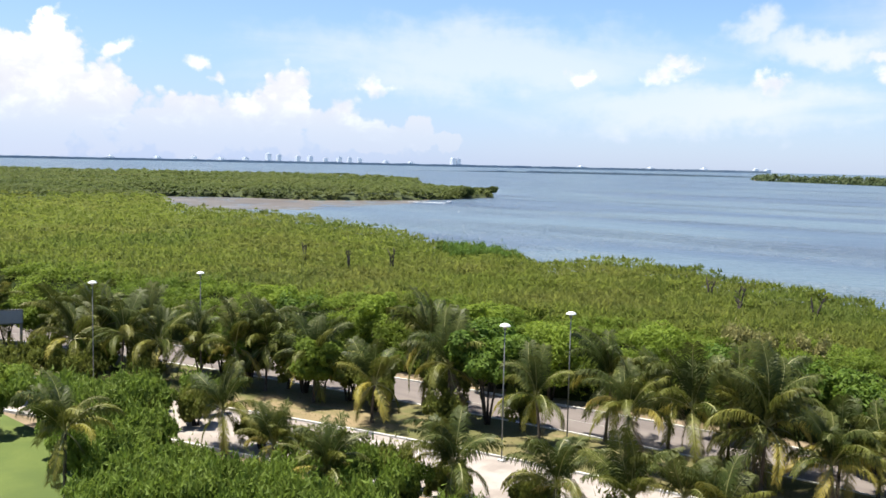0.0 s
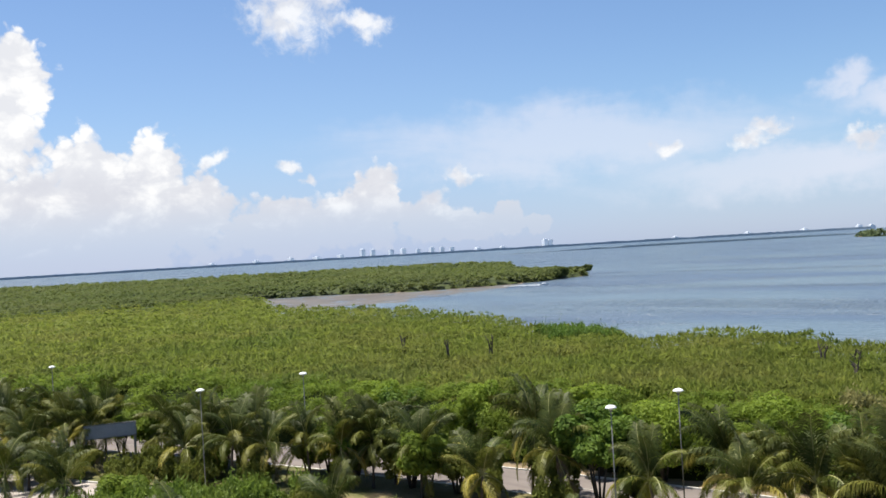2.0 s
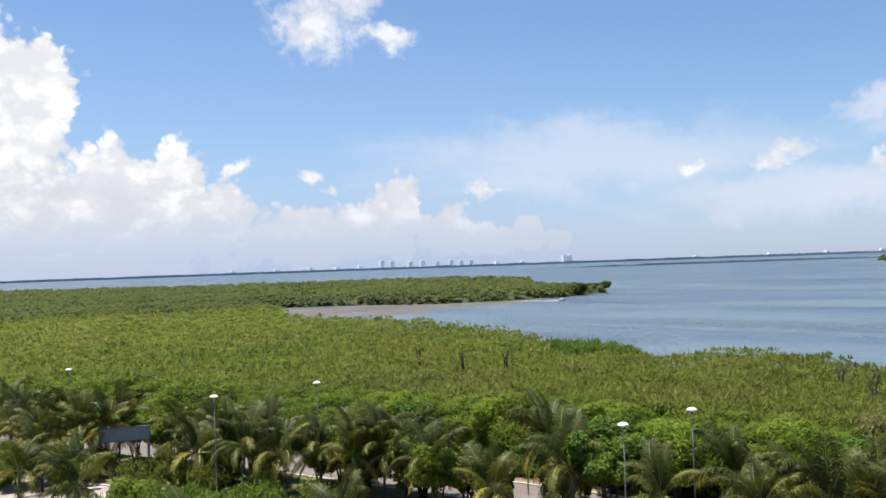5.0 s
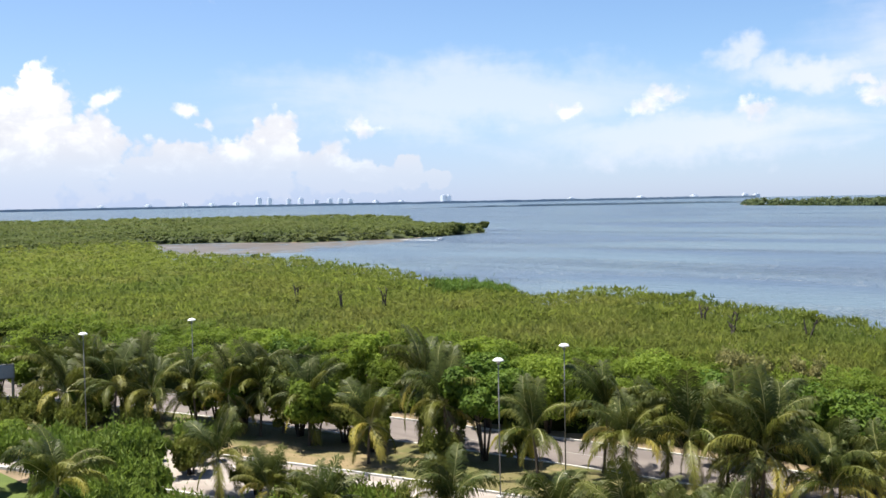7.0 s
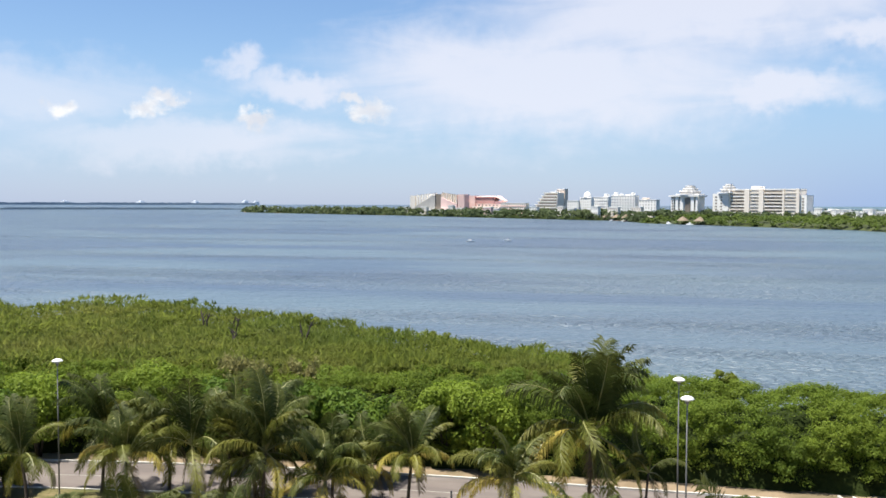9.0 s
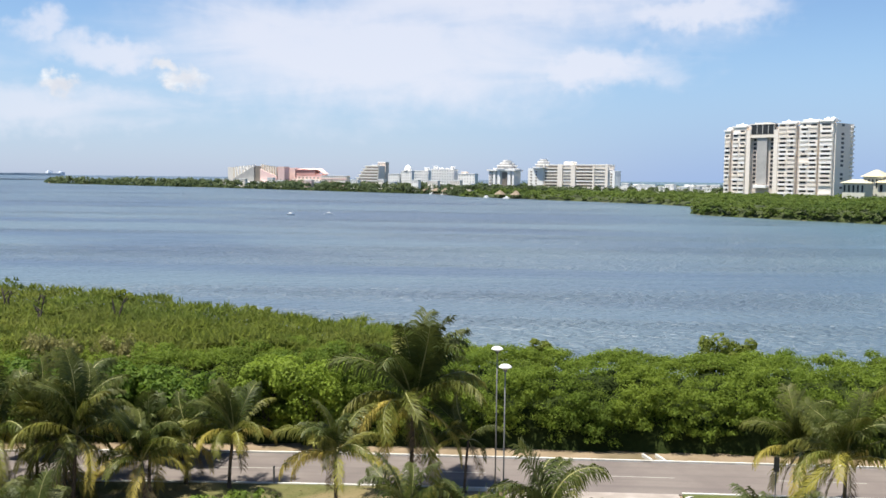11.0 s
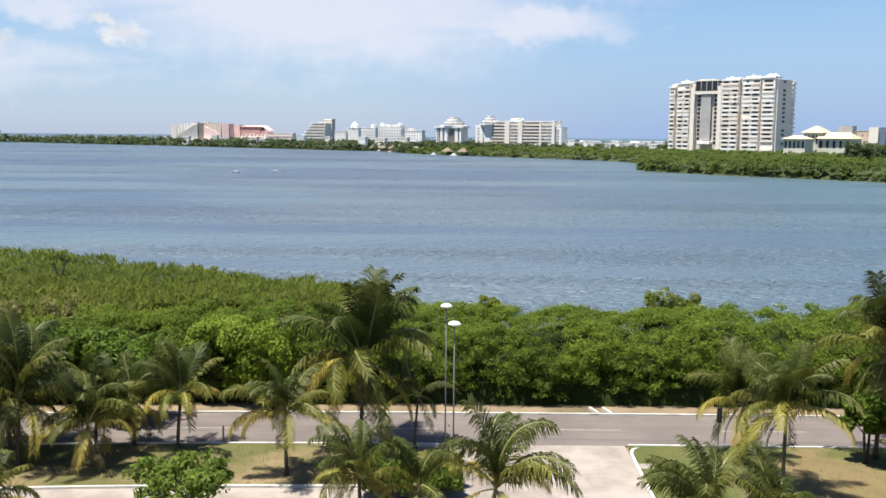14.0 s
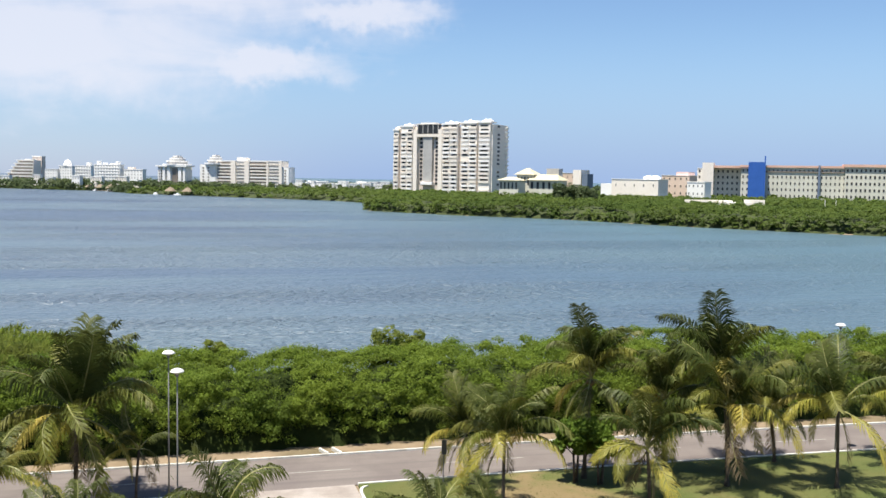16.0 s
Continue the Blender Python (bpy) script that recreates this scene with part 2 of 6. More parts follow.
M["bank_leaves"] = leaf_material("bank_mangrove_leaves", (0.066, 0.104, 0.020), (0.092, 0.138, 0.026), (0.118, 0.164, 0.034), (0.120, 0.160, 0.034), 0.48, 0.02, 0.06, 0.35)
# lightened and turned bluer, so some distance haze sits in this leaf colour
M["spit_leaves"] = leaf_material("hazed_dark_leaves", (0.066, 0.094, 0.040), (0.084, 0.114, 0.047), (0.100, 0.130, 0.054), (0.106, 0.130, 0.056), 0.4, 0.012, 0.04, 0.3)
# for the sheets under the leaves: canopy shade is put into these colours
M["under"] = material("inner_leaf_shade", grainy((0.105, 0.126, 0.022), (0.130, 0.150, 0.028), 0.3, 2.0, 0.8, 0.2), 0.95)
M["shade_under"] = material("hedge_interior_shade", grainy((0.017, 0.025, 0.007), (0.028, 0.039, 0.010), 0.3, 2.0, 0.8, 0.2), 0.95, spec=0.05)
M["bank_under"] = material("bank_interior_shade", grainy((0.034, 0.044, 0.014), (0.048, 0.060, 0.018), 0.1, 1.0, 0.8, 0.2), 0.95)
M["fresh_leaf"] = leaf_material("yellow_green_leaves", (0.150, 0.215, 0.022), (0.195, 0.270, 0.030), (0.240, 0.315, 0.042), (0.235, 0.300, 0.036), 0.5, 0.3)
M["reed"] = leaf_material("bright_reeds", (0.098, 0.168, 0.028), (0.120, 0.196, 0.034), (0.140, 0.220, 0.040), (0.110, 0.180, 0.032), 0.5, 0.2)
M["dry_leaf"] = leaf_material("dry_tan_leaves", (0.190, 0.180, 0.060), (0.235, 0.215, 0.075), (0.275, 0.250, 0.095), (0.190, 0.205, 0.055), 0.4, 0.3)
M["shrub"] = leaf_material("shrub_leaves", (0.068, 0.112, 0.014), (0.112, 0.172, 0.022), (0.160, 0.224, 0.036), (0.168, 0.204, 0.040), 0.45, 0.25)
M["bush"] = leaf_material("olive_bush_leaves", (0.072, 0.096, 0.016), (0.120, 0.148, 0.024), (0.168, 0.188, 0.036), (0.176, 0.168, 0.040), 0.45, 0.3)
M["tree_leaf"] = leaf_material("glossy_tree_leaves", (0.044, 0.090, 0.011), (0.080, 0.140, 0.015), (0.126, 0.192, 0.024), (0.128, 0.186, 0.022), 0.4, 0.4)
M["frond"] = frond_material("green_fronds", (0.050, 0.070, 0.012), (0.108, 0.120, 0.020), (0.205, 0.190, 0.040))
M["frond_dark"] = frond_material("dark_crown_fronds", (0.036, 0.054, 0.012), (0.062, 0.080, 0.016), (0.110, 0.114, 0.028))
M["frond_old"] = frond_material("yellowed_fronds", (0.20, 0.21, 0.035), (0.32, 0.28, 0.050), (0.36, 0.27, 0.070))
M["frond_dead"] = frond_material("withered_fronds", (0.128, 0.088, 0.048), (0.192, 0.144, 0.080), (0.240, 0.192, 0.120))
M["rib"] = material("frond_midrib", grainy((0.20, 0.20, 0.07), (0.27, 0.25, 0.10), 0.6, 5.0, 0.1, 0.002), 0.5)
M["bark"] = material("palm_bark", grainy((0.070, 0.056, 0.042), (0.115, 0.094, 0.072), 2.0, 14.0, 0.8, 0.03), 0.95)
M["wood"] = material("dead_wood", grainy((0.05, 0.04, 0.032), (0.09, 0.075, 0.06), 2.0, 14.0, 0.6, 0.02), 0.95)
M["pole"] = material("galvanised_pole", grainy((0.162, 0.162, 0.153), (0.212, 0.212, 0.204), 1.0, 20.0, 0.1, 0.003), 0.6, 0.2)
M["dome"] = material("white_lamp_dome", grainy((0.702, 0.702, 0.684), (0.738, 0.738, 0.720), 1.0, 20.0, 0.05, 0.002), 0.4)
M["panel"] = material("grey_blue_sheet", grainy((0.240, 0.264, 0.304), (0.288, 0.312, 0.352), 0.6, 8.0, 0.1, 0.004), 0.5)
M["sign_back"] = material("dark_sign_sheet", grainy((0.05, 0.05, 0.055), (0.07, 0.07, 0.075), 2.0, 20.0, 0.1, 0.002), 0.6)
M["stucco"] = material("cream_stucco", grainy((0.82, 0.74, 0.64), (0.86, 0.79, 0.70), 0.05, 0.8, 0.1, 0.02, (0.74, 0.66, 0.57)), 0.9)
M["stucco_dark"] = material("taupe_stucco", grainy((0.66, 0.56, 0.48), (0.71, 0.62, 0.54), 0.05, 0.8, 0.1, 0.02), 0.9)
M["white"] = material("white_paint", grainy((0.88, 0.85, 0.80), (0.90, 0.88, 0.84), 0.06, 1.0, 0.1, 0.01), 0.8)
M["pink"] = material("pink_stucco", grainy((0.80, 0.56, 0.51), (0.85, 0.63, 0.57), 0.06, 1.0, 0.1, 0.01), 0.9)
M["coral"] = material("coral_roof", grainy((0.66, 0.40, 0.30), (0.72, 0.47, 0.37), 0.06, 1.0, 0.1, 0.01), 0.9)
M["coral_deep"] = material("deep_red_stucco", grainy((0.42, 0.25, 0.23), (0.48, 0.29, 0.265), 0.06, 1.0, 0.1, 0.01), 0.9)
M["greygreen"] = material("grey_green_stucco", grainy((0.60, 0.58, 0.48), (0.66, 0.64, 0.54), 0.06, 1.0, 0.1, 0.01), 0.9)
M["yellow_roof"] = material("pale_yellow_roof", grainy((0.50, 0.44, 0.29), (0.56, 0.50, 0.34), 0.06, 1.0, 0.1, 0.01), 0.8)
M["brick"] = material("ochre_stucco", grainy((0.66, 0.50, 0.38), (0.72, 0.56, 0.44), 0.06, 1.0, 0.1, 0.01), 0.9)
M["blue"] = material("blue_paint", grainy((0.025, 0.10, 0.36), (0.035, 0.12, 0.42), 0.06, 1.0, 0.1, 0.01), 0.6)
M["blue_grey"] = material("blue_grey_cladding", grainy((0.14, 0.18, 0.24), (0.18, 0.22, 0.29), 0.06, 1.0, 0.1, 0.01), 0.6)
M["glass"] = material("dark_window_glass", grainy((0.028, 0.03, 0.032), (0.045, 0.047, 0.05), 0.1, 0.6, 0.02, 0.002), 0.3, 0.0, 0.0, 0.25)
M["glass_grey"] = material("grey_curtain_glass", grainy((0.40, 0.385, 0.36), (0.46, 0.44, 0.41), 0.1, 0.6, 0.02, 0.002), 0.2, 0.0, 0.0, 0.5)
M["taupe_glass"] = material("tinted_shaded_glass", grainy((0.20, 0.17, 0.14), (0.26, 0.22, 0.18), 0.1, 0.6, 0.02, 0.002), 0.3)
# pale and bluish: distance haze is put into these three colours
M["city"] = material("hazed_concrete", grainy((0.66, 0.69, 0.73), (0.72, 0.75, 0.79), 0.01, 0.05, 0.0, 0.01), 0.95)
M["far_shore"] = material("hazed_woods", grainy((0.30, 0.35, 0.39), (0.35, 0.40, 0.44), 0.01, 0.06, 0.4, 3.0), 0.95)
M["far_point"] = material("hazed_mangroves", grainy((0.23, 0.28, 0.30), (0.27, 0.32, 0.34), 0.01, 0.06, 0.4, 2.0), 0.95)
M["boat"] = material("white_hull", grainy((0.702, 0.702, 0.702), (0.738, 0.738, 0.738), 0.5, 6.0, 0.02, 0.002), 0.35)
M["foam"] = material("white_foam", grainy((0.648, 0.684, 0.702), (0.738, 0.756, 0.765), 0.5, 3.0, 0.5, 0.05), 0.8)
# near-black brown: the balcony's deep shade is put into the colour
M["dark_wall"] = material("painted_shade_brown", grainy((0.005, 0.0045, 0.004), (0.007, 0.006, 0.005), 1.0, 12.0, 0.1, 0.002), 0.9, 0.0, 0.0, 0.1)
M["plaster"] = material("hotel_plaster", grainy((0.60, 0.55, 0.47), (0.66, 0.61, 0.53), 0.4, 9.0, 0.2, 0.005), 0.9)
M["thatch"] = material("thatch", grainy((0.176, 0.136, 0.096), (0.240, 0.192, 0.136), 0.4, 4.0, 0.6, 0.05), 0.95)
M["coconut"] = material("coconut_husk", grainy((0.16, 0.10, 0.04), (0.22, 0.15, 0.06), 3.0, 20.0, 0.4, 0.01), 0.8)


def water_material():
    m = bpy.data.materials.new("lagoon_water")
    m.use_nodes = True
    n = Nodes(m.node_tree)
    m.node_tree.nodes.clear()
    place = m.node_tree.nodes.new("ShaderNodeTexCoord").outputs["Object"]
    patches = n.noise(n.vec("MULTIPLY", place, (0.35, 1.0, 1.0)).outputs[0], 0.012, 4.0, 0.6, 0.5)
    bands = n.noise(n.vec("MULTIPLY", place, (0.12, 1.0, 1.0)).outputs[0], 0.03, 3.0, 0.6, 0.3)
    deep = n.mix(n.smooth(patches, 0.40, 0.62), rgb(0.064, 0.093, 0.132), rgb(0.096, 0.134, 0.160))
    east = n.smooth(n.add("ShaderNodeSeparateXYZ", Vector=place).outputs[0], 10.0, 190.0)
    deep = n.mix(n.math("MULTIPLY", east, 0.75), deep, rgb(0.078, 0.132, 0.146))
    chop = n.noise(n.vec("MULTIPLY", place, (0.75, 1.15, 1.0)).outputs[0], 0.85, 2.0, 0.5, 0.5)
    mid = n.noise(n.vec("MULTIPLY", place, (0.55, 1.2, 1.0)).outputs[0], 0.26, 2.0, 0.5, 0.4)
    swell = n.noise(n.vec("MULTIPLY", place, (0.4, 1.2, 1.0)).outputs[0], 0.08, 2.0, 0.5, 0.3)
    waves = n.math("ADD", n.math("MULTIPLY", chop, 1.35), n.math("ADD", n.math("MULTIPLY", mid, 1.3), n.math("MULTIPLY", swell, 1.6)))
    push = n.math("ADD", 0.4, n.math("MULTIPLY", n.smooth(bands, 0.35, 0.65), 0.6))
    b = n.add("ShaderNodeBump", Strength=push, Distance=2.2, Height=waves)
    p = n.add("ShaderNodeBsdfPrincipled", Base_Color=deep, Roughness=0.34, IOR=1.33, Normal=b.outputs[0])
    n.tree.links.new(p.outputs[0], n.tree.nodes.new("ShaderNodeOutputMaterial").inputs[0])
    return m


M["water"] = water_material()
# ---------------------------------------------------------------- mesh helpers
def mesh_from(name, verts, faces, mat, smooth=False):
    me = bpy.data.meshes.new(name)
    me.from_pydata([tuple(v) for v in verts], [], [tuple(f) for f in faces])
    me.materials.append(mat)
    if smooth:
        me.polygons.foreach_set("use_smooth", [True] * len(me.polygons))
    me.update()
    return me


def mesh_quads(name, verts, mat, corners=4):
    """A mesh of loose faces with the same number of corners, from an array of their corners."""
    verts = np.asarray(verts, dtype=np.float32).reshape(-1, 3)
    me = bpy.data.meshes.new(name)
    count = len(verts) // corners
    me.vertices.add(len(verts))
    me.vertices.foreach_set("co", verts.ravel())
    me.loops.add(len(verts))
    me.loops.foreach_set("vertex_index", np.arange(len(verts), dtype=np.int32))
    me.polygons.add(count)
    me.polygons.foreach_set("loop_start", np.arange(0, len(verts), corners, dtype=np.int32))
    me.polygons.foreach_set("loop_total", np.full(count, corners, dtype=np.int32))
    me.materials.append(mat)
    me.update(calc_edges=True)
    me.validate()
    return me


def part(name, data, parent=None, m=None, label=""):
    ob = new(name, data)
    ob.parent = parent
    if m is not None:
        ob.matrix_basis = m
    return tagged(ob, label)


def box_bm(bm, x0, x1, y0, y1, z0, z1):
    v = [bm.verts.new(p) for p in ((x0, y0, z0), (x1, y0, z0), (x1, y1, z0), (x0, y1, z0), (x0, y0, z1), (x1, y0, z1), (x1, y1, z1), (x0, y1, z1))]
    for f in ((3, 2, 1, 0), (4, 5, 6, 7), (0, 1, 5, 4), (1, 2, 6, 5), (2, 3, 7, 6), (3, 0, 4, 7)):
        bm.faces.new([v[i] for i in f])


def done(bm, name, mat, bevel=0.0):
    if bevel:
        bmesh.ops.bevel(bm, geom=bm.edges[:], offset=bevel, segments=1, affect="EDGES")
    me = bpy.data.meshes.new(name)
    bm.to_mesh(me)
    bm.free()
    me.materials.append(mat)
    return me


def boxes(name, dims, mat, bevel=0.0):
    bm = bmesh.new()
    for d in dims:
        box_bm(bm, *d)
    return done(bm, name, mat, bevel)


def tube(points, radii, sides=8, cap=True):
    """Verts and faces of a tube along points."""
    verts, faces = [], []
    pts = [Vector(p) for p in points]
    for i, p in enumerate(pts):
        d = (pts[min(i + 1, len(pts) - 1)] - pts[max(i - 1, 0)]).normalized()
        a = d.orthogonal().normalized() if abs(d.z) < 0.98 else Vector((1, 0, 0))
        b = d.cross(a).normalized()
        a = b.cross(d)
        for k in range(sides):
            q = 2 * math.pi * k / sides
            verts.append(p + (a * math.cos(q) + b * math.sin(q)) * radii[i])
    for i in range(len(pts) - 1):
        for k in range(sides):
            j = (k + 1) % sides
            faces.append((i * sides + k, i * sides + j, (i + 1) * sides + j, (i + 1) * sides + k))
    if cap:
        faces.append(tuple(range((len(pts) - 1) * sides, len(pts) * sides)))
        faces.append(tuple(reversed(range(sides))))
    return verts, faces


def joined(pieces):
    verts, faces = [], []
    for v, f in pieces:
        n = len(verts)
        verts += v
        faces += [tuple(i + n for i in q) for q in f]
    return verts, faces


def lathe(profile, sides=12):
    verts, faces = [], []
    for r, z in profile:
        for k in range(sides):
            a = 2 * math.pi * k / sides
            verts.append(Vector((r * math.cos(a), r * math.sin(a), z)))
    for i in range(len(profile) - 1):
        for k in range(sides):
            j = (k + 1) % sides
            faces.append((i * sides + k, i * sides + j, (i + 1) * sides + j, (i + 1) * sides + k))
    return verts, faces


def leaves(rng, centres, normals, size, spread=0.8, aspect=1.7, rise=0.0):
    """Small four-cornered leaves at centres, roughly facing along normals; size may vary leaf by leaf."""
    n = len(centres)
    nrm = normals + rng.normal(0, spread, (n, 3))
    nrm /= np.linalg.norm(nrm, axis=1)[:, None] + 1e-9
    t = rng.normal(0, 1, (n, 3)) + np.array([0, 0, rise])
    t -= nrm * (t * nrm).sum(1)[:, None]
    t /= np.linalg.norm(t, axis=1)[:, None] + 1e-9
    b = np.cross(nrm, t)
    s = (np.asarray(size) * rng.uniform(0.6, 1.3, n))[:, None]
    t, b = t * s * aspect * 0.62, b * s * 0.5
    q = np.empty((n, 4, 3))
    q[:, 0], q[:, 1], q[:, 2], q[:, 3] = centres - t, centres + b - t * 0.1, centres + t, centres - b - t * 0.1
    return q


def leaf_blades(rng, centres, normals, size, spread=0.4, aspect=1.9, rise=0.0):
    """Small pointed three-cornered leaves at centres, roughly facing along normals."""
    n = len(centres)
    nrm = normals + rng.normal(0, spread, (n, 3))
    nrm /= np.linalg.norm(nrm, axis=1)[:, None] + 1e-9
    t = rng.normal(0, 1, (n, 3)) + np.array([0, 0, rise])
    t -= nrm * (t * nrm).sum(1)[:, None]
    t /= np.linalg.norm(t, axis=1)[:, None] + 1e-9
    b = np.cross(nrm, t)
    s = (np.asarray(size) * rng.uniform(0.6, 1.4, n))[:, None]
    t, b = t * s * aspect * 0.65, b * s * 0.6
    return np.stack([centres - t * 0.6 + b, centres + t, centres - t * 0.6 - b], 1)


# ---------------------------------------------------------------- the plan
WATER = -0.3
NEAR_KERB = [(-177.1, 13.0), (-142.6, 23.8), (-106.8, 36.4), (-79.0, 46.0), (-54.0, 51.9), (-40.3, 54.8), (-23.2, 57.1), (-4.0, 57.7), (26.0, 58.2), (50.0, 57.9), (80.0, 56.6), (140.0, 52.0)]
SERVICE_FAR = [(-176.2, 2.8), (-141.9, 13.2), (-106.3, 25.1), (-72.9, 36.5), (-54.8, 42.6), (-38.2, 46.9), (-24.2, 49.3), (-11.0, 50.1), (3.0, 50.4)]
ROAD_WIDTH = 6.5
SHORE_NEAR = [(420.0, 40.0), (300.0, 52.0), (200.0, 66.0), (100.0, 76.0), (66.0, 78.0), (56.0, 79.5), (44.0, 83.0), (37.0, 88.0), (33.0, 83.0), (27.0, 78.6), (9.0, 79.6), (-1.0, 81.0), (-14.6, 92.0), (-19.9, 91.4), (-31.6, 99.0), (-42.3, 106.8), (-54.1, 112.5),
              (-64.9, 118.6), (-77.5, 121.4), (-85.2, 110.5), (-95.1, 115.4), (-110.7, 117.8), (-144.2, 137.2), (-190.7, 151.2), (-254.0, 152.0), (-322.6, 186.0), (-409.1, 223.1), (-435.2, 238.9), (-407.4, 276.7), (-365.9, 292.5), (-352.3, 330.3),
              (-350.4, 368.7), (-366.0, 424.0), (-372.8, 427.7), (-410.0, 438.7), (-474.7, 474.7), (-607.7, 595.5), (-653.1, 648.0), (-684.8, 654.6), (-828.8, 716.7), (-908.3, 640.4), (-1059.3, 502.2), (-1338.5, 365.0), (-3000.0, 200.0), (-4800.0, -300.0), (-4800.0, -4800.0), (4800.0, -4800.0), (4800.0, -200.0)]
SHORE_EAST = [(420, 40), (330, 150), (256, 308), (234, 336), (207, 377), (179, 438), (135, 484), (104, 532), (103, 560), (140, 640), (118, 738), (35, 838), (-41, 925), (-75, 1035), (-220, 1158), (-416, 1325),
              (-770, 1562), (-840, 1720), (-440, 1600), (-60, 1480), (300, 1350), (800, 1200), (1600, 900), (4800, 300), (4800, -200)]


def line_at(line, x):
    return np.interp(x, [p[0] for p in line], [p[1] for p in line])


def smooth_line(line, x, w=7.0):
    """The line's y at x, rounded over a few metres so that it bends and doesn't kink."""
    return sum(line_at(line, x + d) * k for d, k in ((-2 * w, 1), (-w, 2), (0, 3), (w, 2), (2 * w, 1))) / 9.0


def inside(poly, x, y):
    """Distance to a polygon's edge, above zero inside."""
    p = np.array(poly, dtype=float)
    res = np.zeros(x.shape, bool)
    best = np.full(x.shape, 1e9)
    for (x0, y0), (x1, y1) in zip(p, np.roll(p, -1, axis=0)):
        hit = ((y0 > y) != (y1 > y))
        with np.errstate(divide="ignore", invalid="ignore"):
            res ^= hit & (x < (x1 - x0) * (y - y0) / (y1 - y0 + 1e-12) + x0)
        ex, ey = x1 - x0, y1 - y0
        t = np.clip(((x - x0) * ex + (y - y0) * ey) / (ex * ex + ey * ey + 1e-9), 0, 1)
        best = np.minimum(best, np.hypot(x - x0 - t * ex, y - y0 - t * ey))
    return np.where(res, best, -best)


def land(x, y):
    return np.maximum(inside(SHORE_NEAR, x, y), inside(SHORE_EAST, x, y))


def far_swell(r):
    """The lagoon's level far out, raised a little so that its rim stands at the horizon."""
    return 4.0 * np.clip((r - 2500) / 2440, 0, None) ** 1.5


# ---------------------------------------------------------------- ground and water
def build_ground():
    rings = np.concatenate([[0.01], np.geomspace(6, 4900, 130)])
    turn = np.radians(np.linspace(0, 360, 401)[:-1])
    r, a = np.meshgrid(rings, turn, indexing="ij")
    x, y = r * np.sin(a), r * np.cos(a)
    d = land(x, y)
    z = np.clip(-0.12 + d * 0.18, -2.6, -0.06)
    k = len(turn)
    verts = np.stack([x, y, z], -1).reshape(-1, 3)
    faces = [(i * k + j, i * k + (j + 1) % k, (i + 1) * k + (j + 1) % k, (i + 1) * k + j) for i in range(len(rings) - 1) for j in range(k)]
    ob = new("ground", mesh_from("ground", verts, [f[::-1] for f in faces], M["ground"], True))
    tagged(ob, "sandy soil with leaf litter, sloping under the lagoon", "ground", kind="structure")
    rings = np.concatenate([[0.01], np.geomspace(30, 4940, 60)])
    turn = np.radians(np.linspace(0, 360, 121)[:-1])
    r, a = np.meshgrid(rings, turn, indexing="ij")
    k = len(turn)
    verts = np.stack([r * np.sin(a), r * np.cos(a), np.full(r.shape, WATER)], -1).reshape(-1, 3)
    faces = [(i * k + (j + 1) % k, i * k + j, (i + 1) * k + j, (i + 1) * k + (j + 1) % k) for i in range(len(rings) - 1) for j in range(k)]
    verts[:, 2] += far_swell(r.reshape(-1))
    ob = new("water", mesh_from("water", verts, faces, M["water"], True))
    tagged(ob, "blue grey lagoon water ruffled by the breeze", "water", kind="structure")
    mud = [(-435.2, 238.9), (-406.0, 223.5), (-350.4, 195.9), (-308.7, 194.6), (-292.5, 216.4), (-306.4, 245.5), (-315.1, 273.5), (-329.8, 319.7), (-346.0, 362.3), (-354.2, 344.1), (-370.4, 299.8), (-410.5, 280.7)]
    rng = np.random.default_rng(5)
    xs, ys = np.meshgrid(np.arange(-474, -270, 4.0), np.arange(190, 356, 4.0), indexing="ij")
    d = inside(mud, xs, ys)
    zs = WATER + np.clip(d * 0.006 - 0.03, -0.15, 0.07) + rng.normal(0, 0.09, xs.shape)
    ny = xs.shape[1]
    keep = d > -6
    faces = [(i * ny + j, (i + 1) * ny + j, (i + 1) * ny + j + 1, i * ny + j + 1) for i in range(xs.shape[0] - 1) for j in range(ny - 1) if keep[i, j] and keep[i + 1, j + 1]]
    ob = new("mudflat", mesh_from("mudflat", np.stack([xs, ys, zs], -1).reshape(-1, 3), faces, M["mud"], True))
    tagged(ob, "bare brown mudflat with shallow puddles", "mudflat", kind="structure")


def strip(name, xs, y0, y1, z0, z1, mat):
    """A slab between two lines over x, from z0 up to z1."""
    verts, faces = [], []
    for x in xs:
        a, b = float(y0(x)), float(y1(x))
        verts += [(x, a, z0), (x, a, z1), (x, b, z1), (x, b, z0)]
    for i in range(len(xs) - 1):
        k = i * 4
        faces += [(k, k + 4, k + 5, k + 1), (k + 1, k + 5, k + 6, k + 2), (k + 2, k + 6, k + 7, k + 3)]
    n = (len(xs) - 1) * 4
    faces += [(0, 1, 2, 3), (n + 3, n + 2, n + 1, n)]
    return mesh_from(name, verts, faces, mat)


def near_kerb(x):
    return smooth_line(NEAR_KERB, x)


def far_kerb(x):
    slope = (near_kerb(x + 1) - near_kerb(x - 1)) / 2
    return near_kerb(x) + ROAD_WIDTH * math.sqrt(1 + slope * slope)


def service_far(x):
    return smooth_line(SERVICE_FAR, x, 4.0)


def service_near(x):
    return service_far(x) - 8.8


